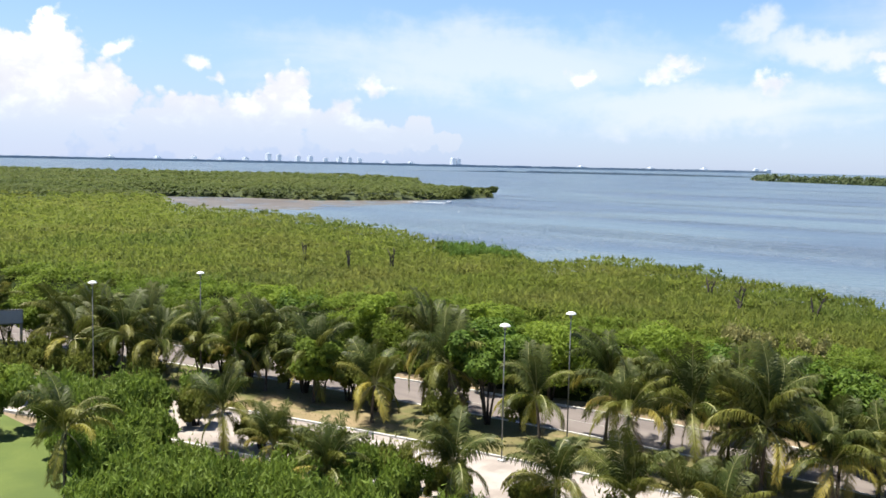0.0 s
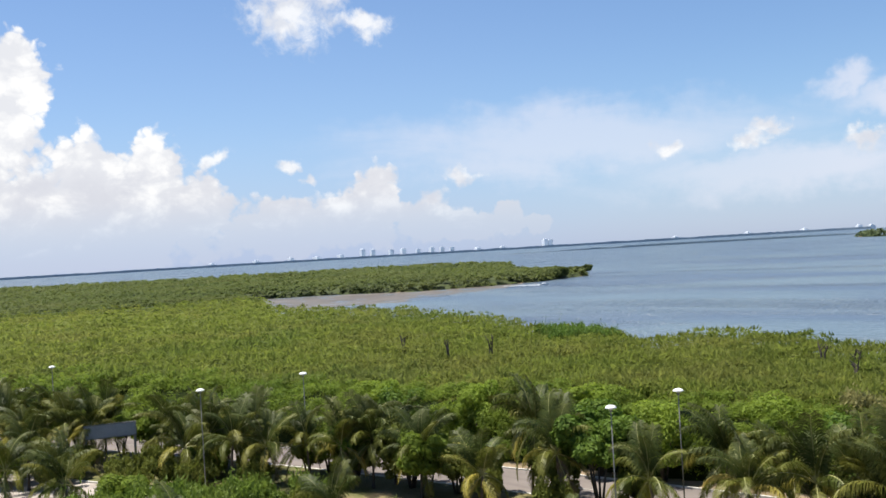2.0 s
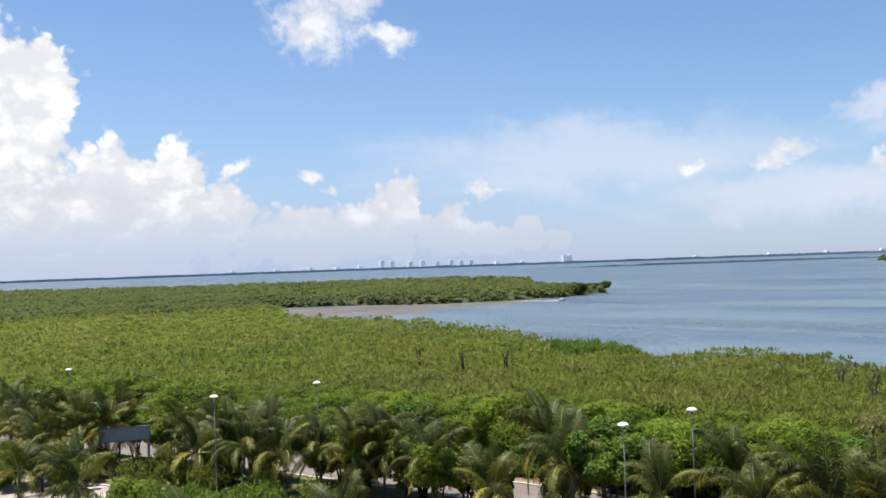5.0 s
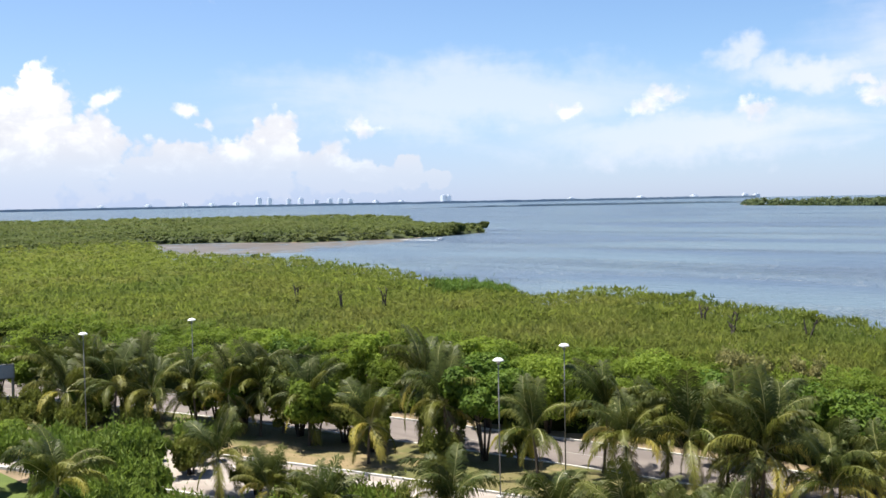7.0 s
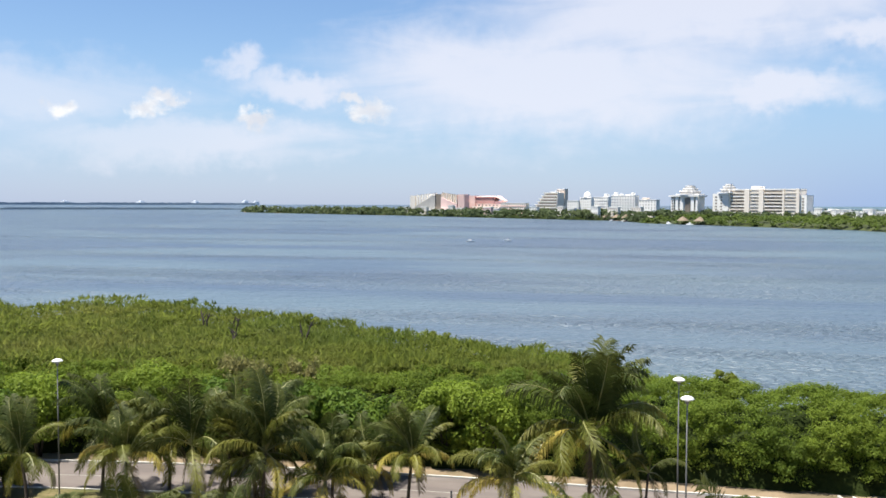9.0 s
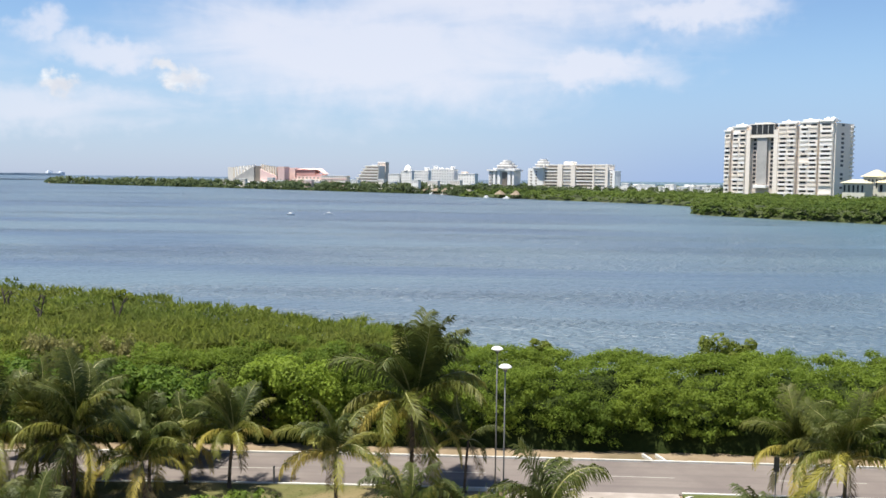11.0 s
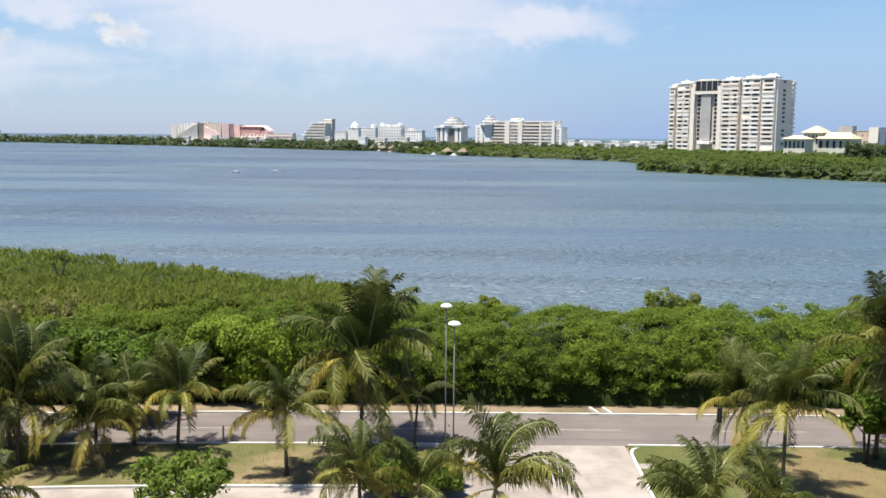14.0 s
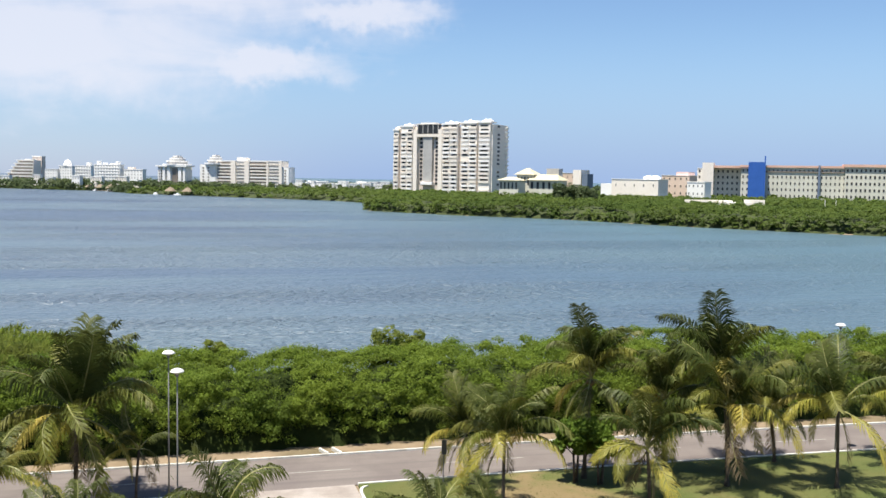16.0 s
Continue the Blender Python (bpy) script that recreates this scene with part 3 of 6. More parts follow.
def build_roads():
    xs = np.arange(-185, 136, 3.0)
    tagged(new("road", strip("road", xs, near_kerb, far_kerb, -0.3, 0.02, M["asphalt"])), "sun-bleached grey asphalt road of two lanes", "road", kind="structure")
    wx = np.arange(-185, 1.1, 3.0)
    tagged(new("service_road", strip("service_road", wx, service_near, service_far, -0.3, 0.012, M["concrete"])), "pale concrete service road beside the median", "road", kind="structure")
    dx = np.array([-2.2, 0.0, 2.0, 4.0, 6.0, 8.0, 10.4])

    def mouth_near(x):
        return 30.0 if x > 0.9 else service_far(x) + (1.0 - x) * 2.2 + 0.3
    tagged(new("driveway", strip("driveway", dx[1:], mouth_near, lambda x: near_kerb(x) + 0.02, -0.3, 0.026, M["concrete"])), "pale cracked concrete driveway opening onto the road", "driveway", kind="structure")
    # kerbs
    kx = np.arange(-185, 136, 1.5)
    kerbs = [("kerb", kx, far_kerb, lambda x: far_kerb(x) + 0.18), ("kerb", np.arange(-185, -0.4, 1.5), lambda x: near_kerb(x) - 0.18, near_kerb),
             ("kerb", np.arange(10.6, 136, 1.5), lambda x: near_kerb(x) - 0.18, near_kerb), ("kerb", np.arange(-185, -1.0, 1.5), service_far, lambda x: service_far(x) + 0.18),
             ("kerb", np.arange(-185, 1.0, 1.5), lambda x: service_near(x) - 0.2, service_near)]
    for name, x, a, b in kerbs:
        tagged(new(name, strip(name, x, a, b, -0.3, 0.15, M["kerb"])), "whitewashed concrete kerb along the road", "kerb", kind="structure")
    bend = [(10.4 + 0.6 * (1 - math.cos(q)), 57.3 - 1.4 + 1.4 * math.sin(q)) for q in np.linspace(0, math.pi / 2, 6)]
    side = [(10.2, 40.0), (10.3, 48.0)] + bend
    verts, faces = [], []
    for i, (x, y) in enumerate(side):
        verts += [(x, y, -0.3), (x, y, 0.15), (x + 0.18, y - 0.05, 0.15), (x + 0.18, y - 0.05, -0.3)]
        if i:
            k = (i - 1) * 4
            faces += [(k, k + 1, k + 5, k + 4), (k + 1, k + 2, k + 6, k + 5), (k + 2, k + 3, k + 7, k + 6)]
    tagged(new("kerb", mesh_from("kerb", verts, faces, M["kerb"])), "whitewashed kerb rounding the driveway corner", "kerb", kind="structure")
    # lane marks
    for x0 in range(-120, 120, 12):
        ms = np.arange(x0 + 5.2, x0 + 10.9, 1.1)
        mid = lambda x: (near_kerb(x) + far_kerb(x)) / 2
        ob = new("lane_mark", strip("lane_mark", ms, lambda x: mid(x) - 0.045, lambda x: mid(x) + 0.045, 0.0, 0.026, M["line"]))
        tagged(ob, "faded white dash on the road", "road marking", "lane marks", "structure")
    # lawns
    lx = np.arange(-184, -2.4, 2.0)
    tagged(new("lawn", strip("lawn", lx, lambda x: service_far(x) + 0.18, lambda x: near_kerb(x) - 0.18, -0.3, 0.09, M["lawn"])), "patchy dry lawn on the median", "lawn", kind="structure")
    rx = np.arange(10.6, 136, 2.0)
    tagged(new("lawn", strip("lawn", rx, lambda x: 38.0, lambda x: near_kerb(x) - 0.18, -0.3, 0.09, M["lawn_green"])), "mown lawn worn to sand in places", "lawn", kind="structure")
    gx = np.arange(-84, -17.9, 2.0)
    tagged(new("lawn", strip("lawn", gx, lambda x: 4.0, lambda x: 27.5, -0.3, 0.05, M["lawn_lush"])), "green lawn at the foot of the hotel", "lawn", kind="structure")
    rng = np.random.default_rng(11)
    n = 21000
    x = np.concatenate([rng.uniform(-105, -2.6, n * 2 // 3), rng.uniform(10.9, 62, n // 3)])
    t = rng.uniform(0, 1, len(x))
    hi = np.array([near_kerb(v) for v in x]) - 0.3
    lo = np.where(x < 0, np.array([service_far(min(v, 3)) for v in x]) + 0.3, 44.0)
    y = lo + (hi - lo) * t
    q = leaves(rng, np.stack([x, y, np.full(len(x), 0.10)], -1), np.tile([0.0, 0.0, 1.0], (len(x), 1)), 0.07, 0.3, 1.3)
    tagged(new("grass", mesh_quads("grass", q, M["grass"])), "short green and straw-coloured grass", "grass", kind="stuff")


build_ground()
build_roads()


# ---------------------------------------------------------------- hotel where the camera stands
def wall_box(name, dims, mat, label, category="wall"):
    return tagged(new(name, boxes(name, [dims], mat)), label, category, kind="structure")


wall_box("wall_south", (-16, 16, -14, -2.2, -0.3, 26), M["plaster"], "plain plastered hotel block behind the balcony")
wall_box("wall_north", (-16, 16, -2.2, 0.68, -0.3, 17.3), M["plaster"], "plain plastered hotel wall below the balcony")
wall_box("floor", (-3.5, 3.5, -2.2, 0.68, 17.3, 17.5), M["dark_wall"], "balcony floor slab with shade painted into its colour", "floor")
wall_box("wall_west", (-4.5, -3.5, -2.2, 0.68, 17.3, 19.9), M["dark_wall"], "balcony side wall, its shade painted as near-black brown")
wall_box("wall_east", (3.5, 4.5, -2.2, 0.68, 17.3, 19.9), M["dark_wall"], "balcony side wall, its shade painted as near-black brown")
wall_box("ceiling", (-4.5, 4.5, -2.2, 0.68, 19.9, 20.15), M["dark_wall"], "balcony ceiling slab with shade painted into its colour", "ceiling")


# ---------------------------------------------------------------- mangroves
def crown_field(seed, step, low, high, drop):
    """A canopy's height over the plan: domes on a jittered grid, step apart."""
    rng = np.random.default_rng(seed)
    size = 256
    jx, jy = rng.uniform(-0.45, 0.45, (2, size, size))
    top = rng.uniform(low, high, (size, size))
    wide = rng.uniform(0.62, 1.05, (size, size)) * step

    def height(x, y):
        i, j = np.floor(x / step).astype(int), np.floor(y / step).astype(int)
        best = np.full(x.shape, -1e9)
        for di in (-1, 0, 1):
            for dj in (-1, 0, 1):
                a, b = (i + di) % size, (j + dj) % size
                d2 = ((i + di + 0.5 + jx[a, b]) * step - x) ** 2 + ((j + dj + 0.5 + jy[a, b]) * step - y) ** 2
                best = np.maximum(best, top[a, b] - drop * d2 / wide[a, b] ** 2)
        return np.maximum(best, low - drop * 1.2)
    return height


def swell(x, y):
    return np.array([noise.noise(Vector((a * 0.03, b * 0.03, 0.7))) for a, b in zip(x, y)])


def forest(name, label, region, seed, count, near, far, a0, a1, step, low, high, drop, clump, each, leaf, mat, spread=0.45, edge=1.6, skirt=0.2, inner="under", squash=0.8, face=0, rise=0.0, aspect=1.7, up=0.25, shoots=0, shell=0.5):
    """A thicket over a region of the plan (a function: metres inside it): clumps of leaves over domed crowns, thinner and coarser with the distance from the hotel."""
    rng = np.random.default_rng(seed)
    field = crown_field(seed + 1, step, low, high, drop)
    r = 1.0 / rng.uniform(1.0 / far, 1.0 / near, count)
    a = np.radians(rng.uniform(a0, a1, count))
    x, y = r * np.sin(a), r * np.cos(a)
    d = region(x, y)
    ok = d > 0
    if face:                                   # more clumps over the open side
        fr = 1.0 / rng.uniform(1.0 / far, 1.0 / near, count * face)
        fa = np.radians(rng.uniform(a0, a1, count * face))
        fx, fy = fr * np.sin(fa), fr * np.cos(fa)
        fd = region(fx, fy)
        also = (fd > 0) & (fd < edge * 0.9)
        x, y, r, d = [np.concatenate([p[ok], q[also]]) for p, q in ((x, fx), (y, fy), (r, fr), (d, fd))]
    else:
        x, y, r, d = x[ok], y[ok], r[ok], d[ok]
    h = field(x, y) * (0.72 + 0.28 * np.clip(d / edge, 0.0, 1.0) ** 0.5)
    size = clump * r * rng.uniform(0.65, 1.25, len(x))
    fall = rng.uniform(0, 1, len(x))
    z = np.where(d < edge * 1.3, h * (skirt + (1 - skirt) * fall ** 0.7), h - size * 0.6 * fall ** 2) - size * 0.5
    pick = np.repeat(np.arange(len(x)), each)
    out = rng.normal(0, 1, (len(pick), 3))
    out[:, 2] = np.abs(out[:, 2]) * 0.9 - 0.25
    out /= np.linalg.norm(out, axis=1)[:, None]
    at = np.stack([x, y, z], -1)[pick] + out * (size[pick] * rng.uniform(shell, 1.08, len(pick)))[:, None] * np.array([1, 1, squash])
    q = leaf_blades(rng, at, out + np.array([0, 0, up]), leaf * r[pick], spread, aspect, rise)
    if shoots:                                 # slender upright shoots above the leaves
        s = rng.choice(len(x), shoots)
        foot = np.stack([x[s] + rng.normal(0, 0.4, shoots), y[s] + rng.normal(0, 0.4, shoots), h[s] - 0.3], -1)
        turn = rng.uniform(0, math.pi, shoots)
        half = np.stack([np.cos(turn), np.sin(turn), np.zeros(shoots)], -1) * (r[s] * 0.0012 * rng.uniform(0.6, 1.3, shoots))[:, None]
        tip = foot + np.stack([rng.normal(0, 0.3, shoots), rng.normal(0, 0.3, shoots), rng.uniform(0.3, 0.8, shoots) ** 1.3], -1)
        q = np.concatenate([q, np.stack([foot + half, tip, foot - half], 1)])
    top = tagged(new(name, mesh_quads(name, q, mat, 3)), label, "mangrove", kind="stuff")
    # the sheet below the leaves, inner shade of the canopy painted as its colour
    rings = np.geomspace(near, far, int(60 + 40 * math.log(far / near)))
    turn = np.radians(np.linspace(a0, a1, int((a1 - a0) * 2.5)))
    rr, aa = np.meshgrid(rings, turn, indexing="ij")
    gx, gy = rr * np.sin(aa), rr * np.cos(aa)
    gd = region(gx, gy)
    gh = (field(gx, gy) - 0.35 - drop * 0.4 - clump * rr * 1.1) * np.clip(gd / (edge * 2.2), 0, 1) ** 0.7
    gz = np.where(gd > 0.3, np.maximum(gh, 0.05), -1.6)
    k = gx.shape[1]
    keep = gd > -0.02 * rr
    faces = [(i * k + j, (i + 1) * k + j, (i + 1) * k + j + 1, i * k + j + 1) for i in range(gx.shape[0] - 1) for j in range(k - 1)
             if keep[i, j] and keep[i + 1, j + 1] and keep[i + 1, j] and keep[i, j + 1]]
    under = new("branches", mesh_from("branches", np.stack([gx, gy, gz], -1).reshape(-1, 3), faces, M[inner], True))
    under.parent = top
    tagged(under, "sheet under the leaves with the canopy's inner shade in its colour", kind="stuff")


def region_near(x, y, back=2.3):
    edge = np.interp(x, np.arange(-185, 136, 3.0), [far_kerb(v) for v in np.arange(-185, 136, 3.0)])
    return np.minimum(inside(SHORE_NEAR, x, y), np.minimum(y - edge - back, 385 - np.hypot(x, y)))


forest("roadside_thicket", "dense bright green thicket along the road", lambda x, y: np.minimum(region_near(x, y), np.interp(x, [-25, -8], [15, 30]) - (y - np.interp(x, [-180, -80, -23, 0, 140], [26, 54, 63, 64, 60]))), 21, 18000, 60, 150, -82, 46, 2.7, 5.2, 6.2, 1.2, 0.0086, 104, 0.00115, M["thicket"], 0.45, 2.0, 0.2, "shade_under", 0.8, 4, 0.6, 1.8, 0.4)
forest("mangrove_thicket", "low olive green mangrove thicket reaching to the lagoon", lambda x, y: np.minimum(region_near(x, y, 9.0), -6 - x), 31, 84000, 66, 400, -84, 46, 3.2, 5.2, 6.3, 0.6, 0.0072, 29, 0.00115, M["mangrove"], 0.22, 1.6, 0.2, "under", 0.38, 0, 2.2, 2.8, 2.6, 56000)
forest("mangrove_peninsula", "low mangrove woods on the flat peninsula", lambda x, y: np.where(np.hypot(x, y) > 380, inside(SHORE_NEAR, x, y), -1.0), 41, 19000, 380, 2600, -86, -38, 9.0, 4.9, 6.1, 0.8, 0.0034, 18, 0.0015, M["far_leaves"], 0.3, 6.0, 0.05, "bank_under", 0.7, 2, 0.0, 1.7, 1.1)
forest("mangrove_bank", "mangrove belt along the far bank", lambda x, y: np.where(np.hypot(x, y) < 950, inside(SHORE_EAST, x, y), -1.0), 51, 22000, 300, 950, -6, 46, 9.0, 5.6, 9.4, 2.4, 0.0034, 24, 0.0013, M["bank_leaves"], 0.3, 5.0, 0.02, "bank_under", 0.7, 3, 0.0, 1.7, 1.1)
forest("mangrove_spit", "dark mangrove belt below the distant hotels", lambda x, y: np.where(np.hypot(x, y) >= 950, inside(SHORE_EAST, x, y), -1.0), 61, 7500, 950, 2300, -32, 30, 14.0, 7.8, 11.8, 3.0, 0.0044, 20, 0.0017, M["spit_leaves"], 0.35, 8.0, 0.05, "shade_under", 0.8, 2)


# ---------------------------------------------------------------- palms
def frond_mesh(name, start, end, mat, seed, pairs=72, hang=0.9, ragged=0.0, bend=1.5):
    """A feather frond one metre long in the x-z plane: it leaves the crown at start degrees and bends to end degrees; its leaflets hang in a comb."""
    rng = np.random.default_rng(seed)
    steps = 14
    side_bend = rng.uniform(-0.16, 0.16)
    pts, ang = [Vector((0, 0, 0))], []
    for i in range(steps):
        s = (i + 0.5) / steps
        q = radians(start + (end - start) * s ** bend)
        ang.append(q)
        pts.append(pts[-1] + Vector((math.cos(q), side_bend * s, math.sin(q))) / steps)
    ang.append(ang[-1])
    verts, faces = tube(pts, [0.015 * (1 - 0.85 * i / steps) for i in range(steps + 1)], 3)
    ribs = len(faces)
    for i in range(pairs):
        s = 0.14 + 0.86 * (i + 0.5) / pairs
        k = min(int(s * steps), steps - 1)
        f = s * steps - k
        p = pts[k].lerp(pts[k + 1], f)
        tang = Vector((math.cos(ang[k]), 0, math.sin(ang[k])))
        over = Vector((-math.sin(ang[k]), 0, math.cos(ang[k])))
        reach = 0.240 * (math.sin(math.pi * min(1, 0.14 + 0.76 * s)) ** 0.6) + 0.03
        for side in (-1, 1):
            if rng.uniform() < ragged:
                continue
            down = hang * rng.uniform(0.55, 1.35)
            d = (Vector((0, side, 0)) * rng.uniform(0.45, 0.9) + tang * rng.uniform(0.5, 1.0) + over * 0.22 + Vector((0, 0, -down * 0.36))).normalized()
            d2 = (d * 0.7 + Vector((0, 0, -down * 1.15))).normalized()
            wide = tang * 0.0064
            a = p + d * reach * 0.5
            tip = a + d2 * reach * 0.55 * rng.uniform(0.8, 1.1)
            n = len(verts)
            verts += [p - wide * 0.8, p + wide * 0.8, a + wide * 1.25, a - wide * 1.25, tip]
            faces += [(n, n + 1, n + 2, n + 3), (n + 3, n + 2, n + 4)]
    me = mesh_from(name, verts, faces, mat)
    me.materials.append(M["rib"])
    me.polygons.foreach_set("material_index", [1] * ribs + [0] * (len(faces) - ribs))
    return me


FRONDS = {
    "up": [frond_mesh("frond", 84, 48, M["frond_dark"], 1, hang=0.5, bend=2.0), frond_mesh("frond", 74, 8, M["frond_dark"], 2, hang=0.8, bend=2.0), frond_mesh("frond", 66, -22, M["frond_dark"], 3, hang=1.0, bend=1.8), frond_mesh("frond", 80, -30, M["frond_dark"], 21, hang=1.1, bend=2.2)],
    "mid": [frond_mesh("frond", 60, -24, M["frond"], 4, hang=1.0, bend=1.8), frond_mesh("frond", 48, -55, M["frond"], 5, hang=1.3), frond_mesh("frond", 36, -72, M["frond"], 6, hang=1.4), frond_mesh("frond", 54, 5, M["frond"], 22, hang=0.8, bend=2.2)],
    "low": [frond_mesh("frond", 20, -84, M["frond"], 7, hang=1.3, bend=1.2), frond_mesh("frond", 2, -86, M["frond"], 8, hang=1.0, bend=1.0), frond_mesh("frond", -30, -88, M["frond"], 9, hang=0.7, bend=0.9)],
    "old": [frond_mesh("frond", 22, -80, M["frond_old"], 10, hang=1.3, ragged=0.06, bend=1.2), frond_mesh("frond", -12, -86, M["frond_old"], 11, hang=0.8, ragged=0.1, bend=1.0), frond_mesh("frond", 34, -70, M["frond_old"], 12, hang=1.3)],
    "dead": [frond_mesh("frond", -50, -88, M["frond_dead"], 13, hang=0.4, ragged=0.3), frond_mesh("frond", -66, -90, M["frond_dead"], 14, hang=0.3, ragged=0.35)],
}
SPEAR = mesh_from("spear_leaf", *tube([(0, 0, 0), (0.03, 0, 0.28), (0.09, 0, 0.5)], [0.014, 0.016, 0.003], 4), M["frond"])
NUT = mesh_from("coconut", *lathe([(0.002, -0.14), (0.09, -0.1), (0.12, 0), (0.08, 0.1), (0.002, 0.13)], 7), M["coconut"], True)


def palm(x, y, crown, size, seed, old=0.25, lean=(0.0, 0.0), wind=0.25, count=20, trunk=0.13, upright=0.0, nuts=0, label=""):
    """A coconut palm at (x, y): crown height and frond length in metres; old: share of yellowed fronds."""
    rng = random.Random(seed)
    thing = new("palm_tree")
    thing.location = (x, y, 0.0)
    if not label:
        label = ("coconut palm with many yellowed drooping fronds" if old > 0.45 else "tall coconut palm with drooping green fronds" if crown > 4.3 else
                 "young coconut palm with arching green fronds" if crown < 2.5 else "coconut palm with green and some yellowed fronds")
    tagged(thing, label, "palm tree", "roadside palms")
    lx, ly = lean
    pts, radii, n = [], [], 11
    for i in range(n):
        s = i / (n - 1)
        pts.append((lx * (s ** 1.6 - s) * 1.2 + lx * s, ly * s, -0.1 + s * (crown + 0.1)))
        radii.append(trunk * (1.55 - 0.85 * min(1, s * 5) ** 0.7 if s < 0.2 else 0.85 - 0.2 * s) * (1.0 + (0.08 if i % 2 else 0.0)))
    part("trunk", mesh_from("trunk", *tube(pts, radii, 9), M["bark"], True), thing)
    head = Vector(pts[-1])
    turn = rng.uniform(0, 360)
    for i in range(count):
        s = i / (count - 1)
        az = turn + i * 137.5 + rng.uniform(-14, 14)
        if s < 0.40 + upright:
            kind, k = "up", rng.choice((0.84, 0.96, 1.06))
            az = 190 + rng.gauss(0, 105)             # swept along by the sea breeze
        elif s < 0.68 + upright * 0.5:
            kind, k = "mid", rng.uniform(0.9, 1.05)
        elif s < 0.92:
            kind, k = ("old" if rng.random() < old * 1.6 else "low"), rng.uniform(0.82, 1.0)
        else:
            kind, k = ("dead" if rng.random() < 0.6 else "old"), rng.uniform(0.6, 0.85)
        if kind in ("low", "old", "dead"):
            k = min(k, crown * 1.12 / size)
        data = rng.choice(FRONDS[kind])
        q = Matrix.Rotation(radians(az), 4, "Z")
        tilt = Matrix.Rotation(radians(-wind * 40 * (1.0 if kind == "up" else 0.6 if kind == "mid" else 0.2)), 4, Vector((0.2, 1, 0)))
        m = Matrix.Translation(head + Vector((0, 0, 0.12 * (1 - s)))) @ tilt @ q @ Matrix.Rotation(radians(rng.uniform(-25, 25)), 4, "X") @ Matrix.Rotation(radians(rng.uniform(-9, 9)), 4, "Y")
        part("frond", data, thing, m @ Matrix.Diagonal((size * k, size * k * 1.05, size * k, 1)))
    part("spear_leaf", SPEAR, thing, Matrix.Translation(head) @ Matrix.Rotation(radians(rng.uniform(-8, 8)), 4, "Y") @ Matrix.Diagonal((size, size, size * 0.95, 1)))
    for i in range(nuts):
        part("coconut", NUT, thing, Matrix.Translation(head + Vector((rng.uniform(-0.3, 0.3), rng.uniform(-0.3, 0.3), rng.uniform(-0.35, -0.1)))))
    return thing


# x, y, crown height, frond length, share of old fronds
PALMS = [
    (-51.2, 45.9, 3.8, 3.3, 0.4), (-47.4, 50.1, 5.3, 3.9, 0.4), (-52.2, 52.1, 6.6, 4.3, 0.1), (-39.0, 49.9, 4.3, 3.4, 0.2), (-36.9, 54.5, 5.3, 3.9, 0.2),
    (-32.7, 50.6, 4.8, 3.6, 0.25), (-28.6, 51.9, 5.4, 3.8, 0.3), (-28.4, 55.7, 4.9, 3.6, 0.2), (-24.6, 52.3, 5.2, 4.2, 0.3), (-25.5, 56.5, 5.5, 3.7, 0.15),
    (-21.2, 55.0, 3.7, 3.4, 0.5), (-32.4, 55.1, 4.7, 3.7, 0.2), (-64.1, 45.8, 5.0, 3.8, 0.3), (-63.5, 47.7, 5.3, 3.8, 0.1), (-70.0, 43.5, 4.3, 3.5, 0.2),
    (-76.6, 42.2, 4.5, 3.8, 0.15), (-75.1, 38.9, 4.9, 3.8, 0.3), (-88.7, 39.8, 4.2, 3.9, 0.2), (-79.0, 36.4, 4.2, 3.9, 0.3), (-84.0, 40.8, 4.6, 3.6, 0.4), (-92.7, 33.7, 5.4, 3.8, 0.15),
    (-98.8, 33.6, 4.6, 3.8, 0.2), (-52.2, 34.0, 3.4, 3.2, 0.1), (-46.0, 33.4, 2.7, 2.5, 0.55), (-35.0, 37.3, 3.2, 3.4, 0.05), (-49.3, 22.3, 5.6, 3.2, 0.3),
    (-29.8, 39.2, 2.8, 3.2, 0.1), (-25.2, 39.7, 3.4, 3.2, 0.2), (-20.6, 40.5, 3.2, 3.0, 0.2), (-73.9, 25.0, 4.0, 3.4, 0.25), (-39.6, 31.6, 3.1, 2.8, 0.85),
    (-16.7, 56.2, 4.4, 3.2, 0.5), (-9.4, 51.9, 4.6, 3.5, 0.4), (-25.7, 53.7, 4.2, 3.8, 0.35), (-20.6, 52.8, 3.4, 3.3, 0.45), (-19.5, 56.6, 3.4, 2.8, 0.6),
    (17.5, 56.4, 4.0, 3.3, 0.6), (17.5, 50.3, 5.7, 3.5, 0.5), (-4.7, 45.9, 2.8, 3.1, 0.6), (1.4, 42.6, 3.8, 3.6, 0.25), (10.9, 41.0, 3.0, 3.0, 0.3), (14.4, 40.5, 3.1, 2.6, 0.4),
    (-2.2, 45.0, 2.6, 2.8, 0.65), (33.1, 52.6, 6.2, 4.3, 0.6), (34.6, 55.0, 8.8, 4.2, 0.15), (39.7, 50.7, 6.3, 4.2, 0.65), (39.2, 56.6, 4.7, 3.2, 0.3), (26.2, 49.6, 4.6, 3.8, 0.4),
    (30.3, 55.6, 6.3, 3.6, 0.2), (-24.2, 43.3, 2.6, 3.0, 0.15), (48.0, 54.0, 5.8, 3.8, 0.5),
]
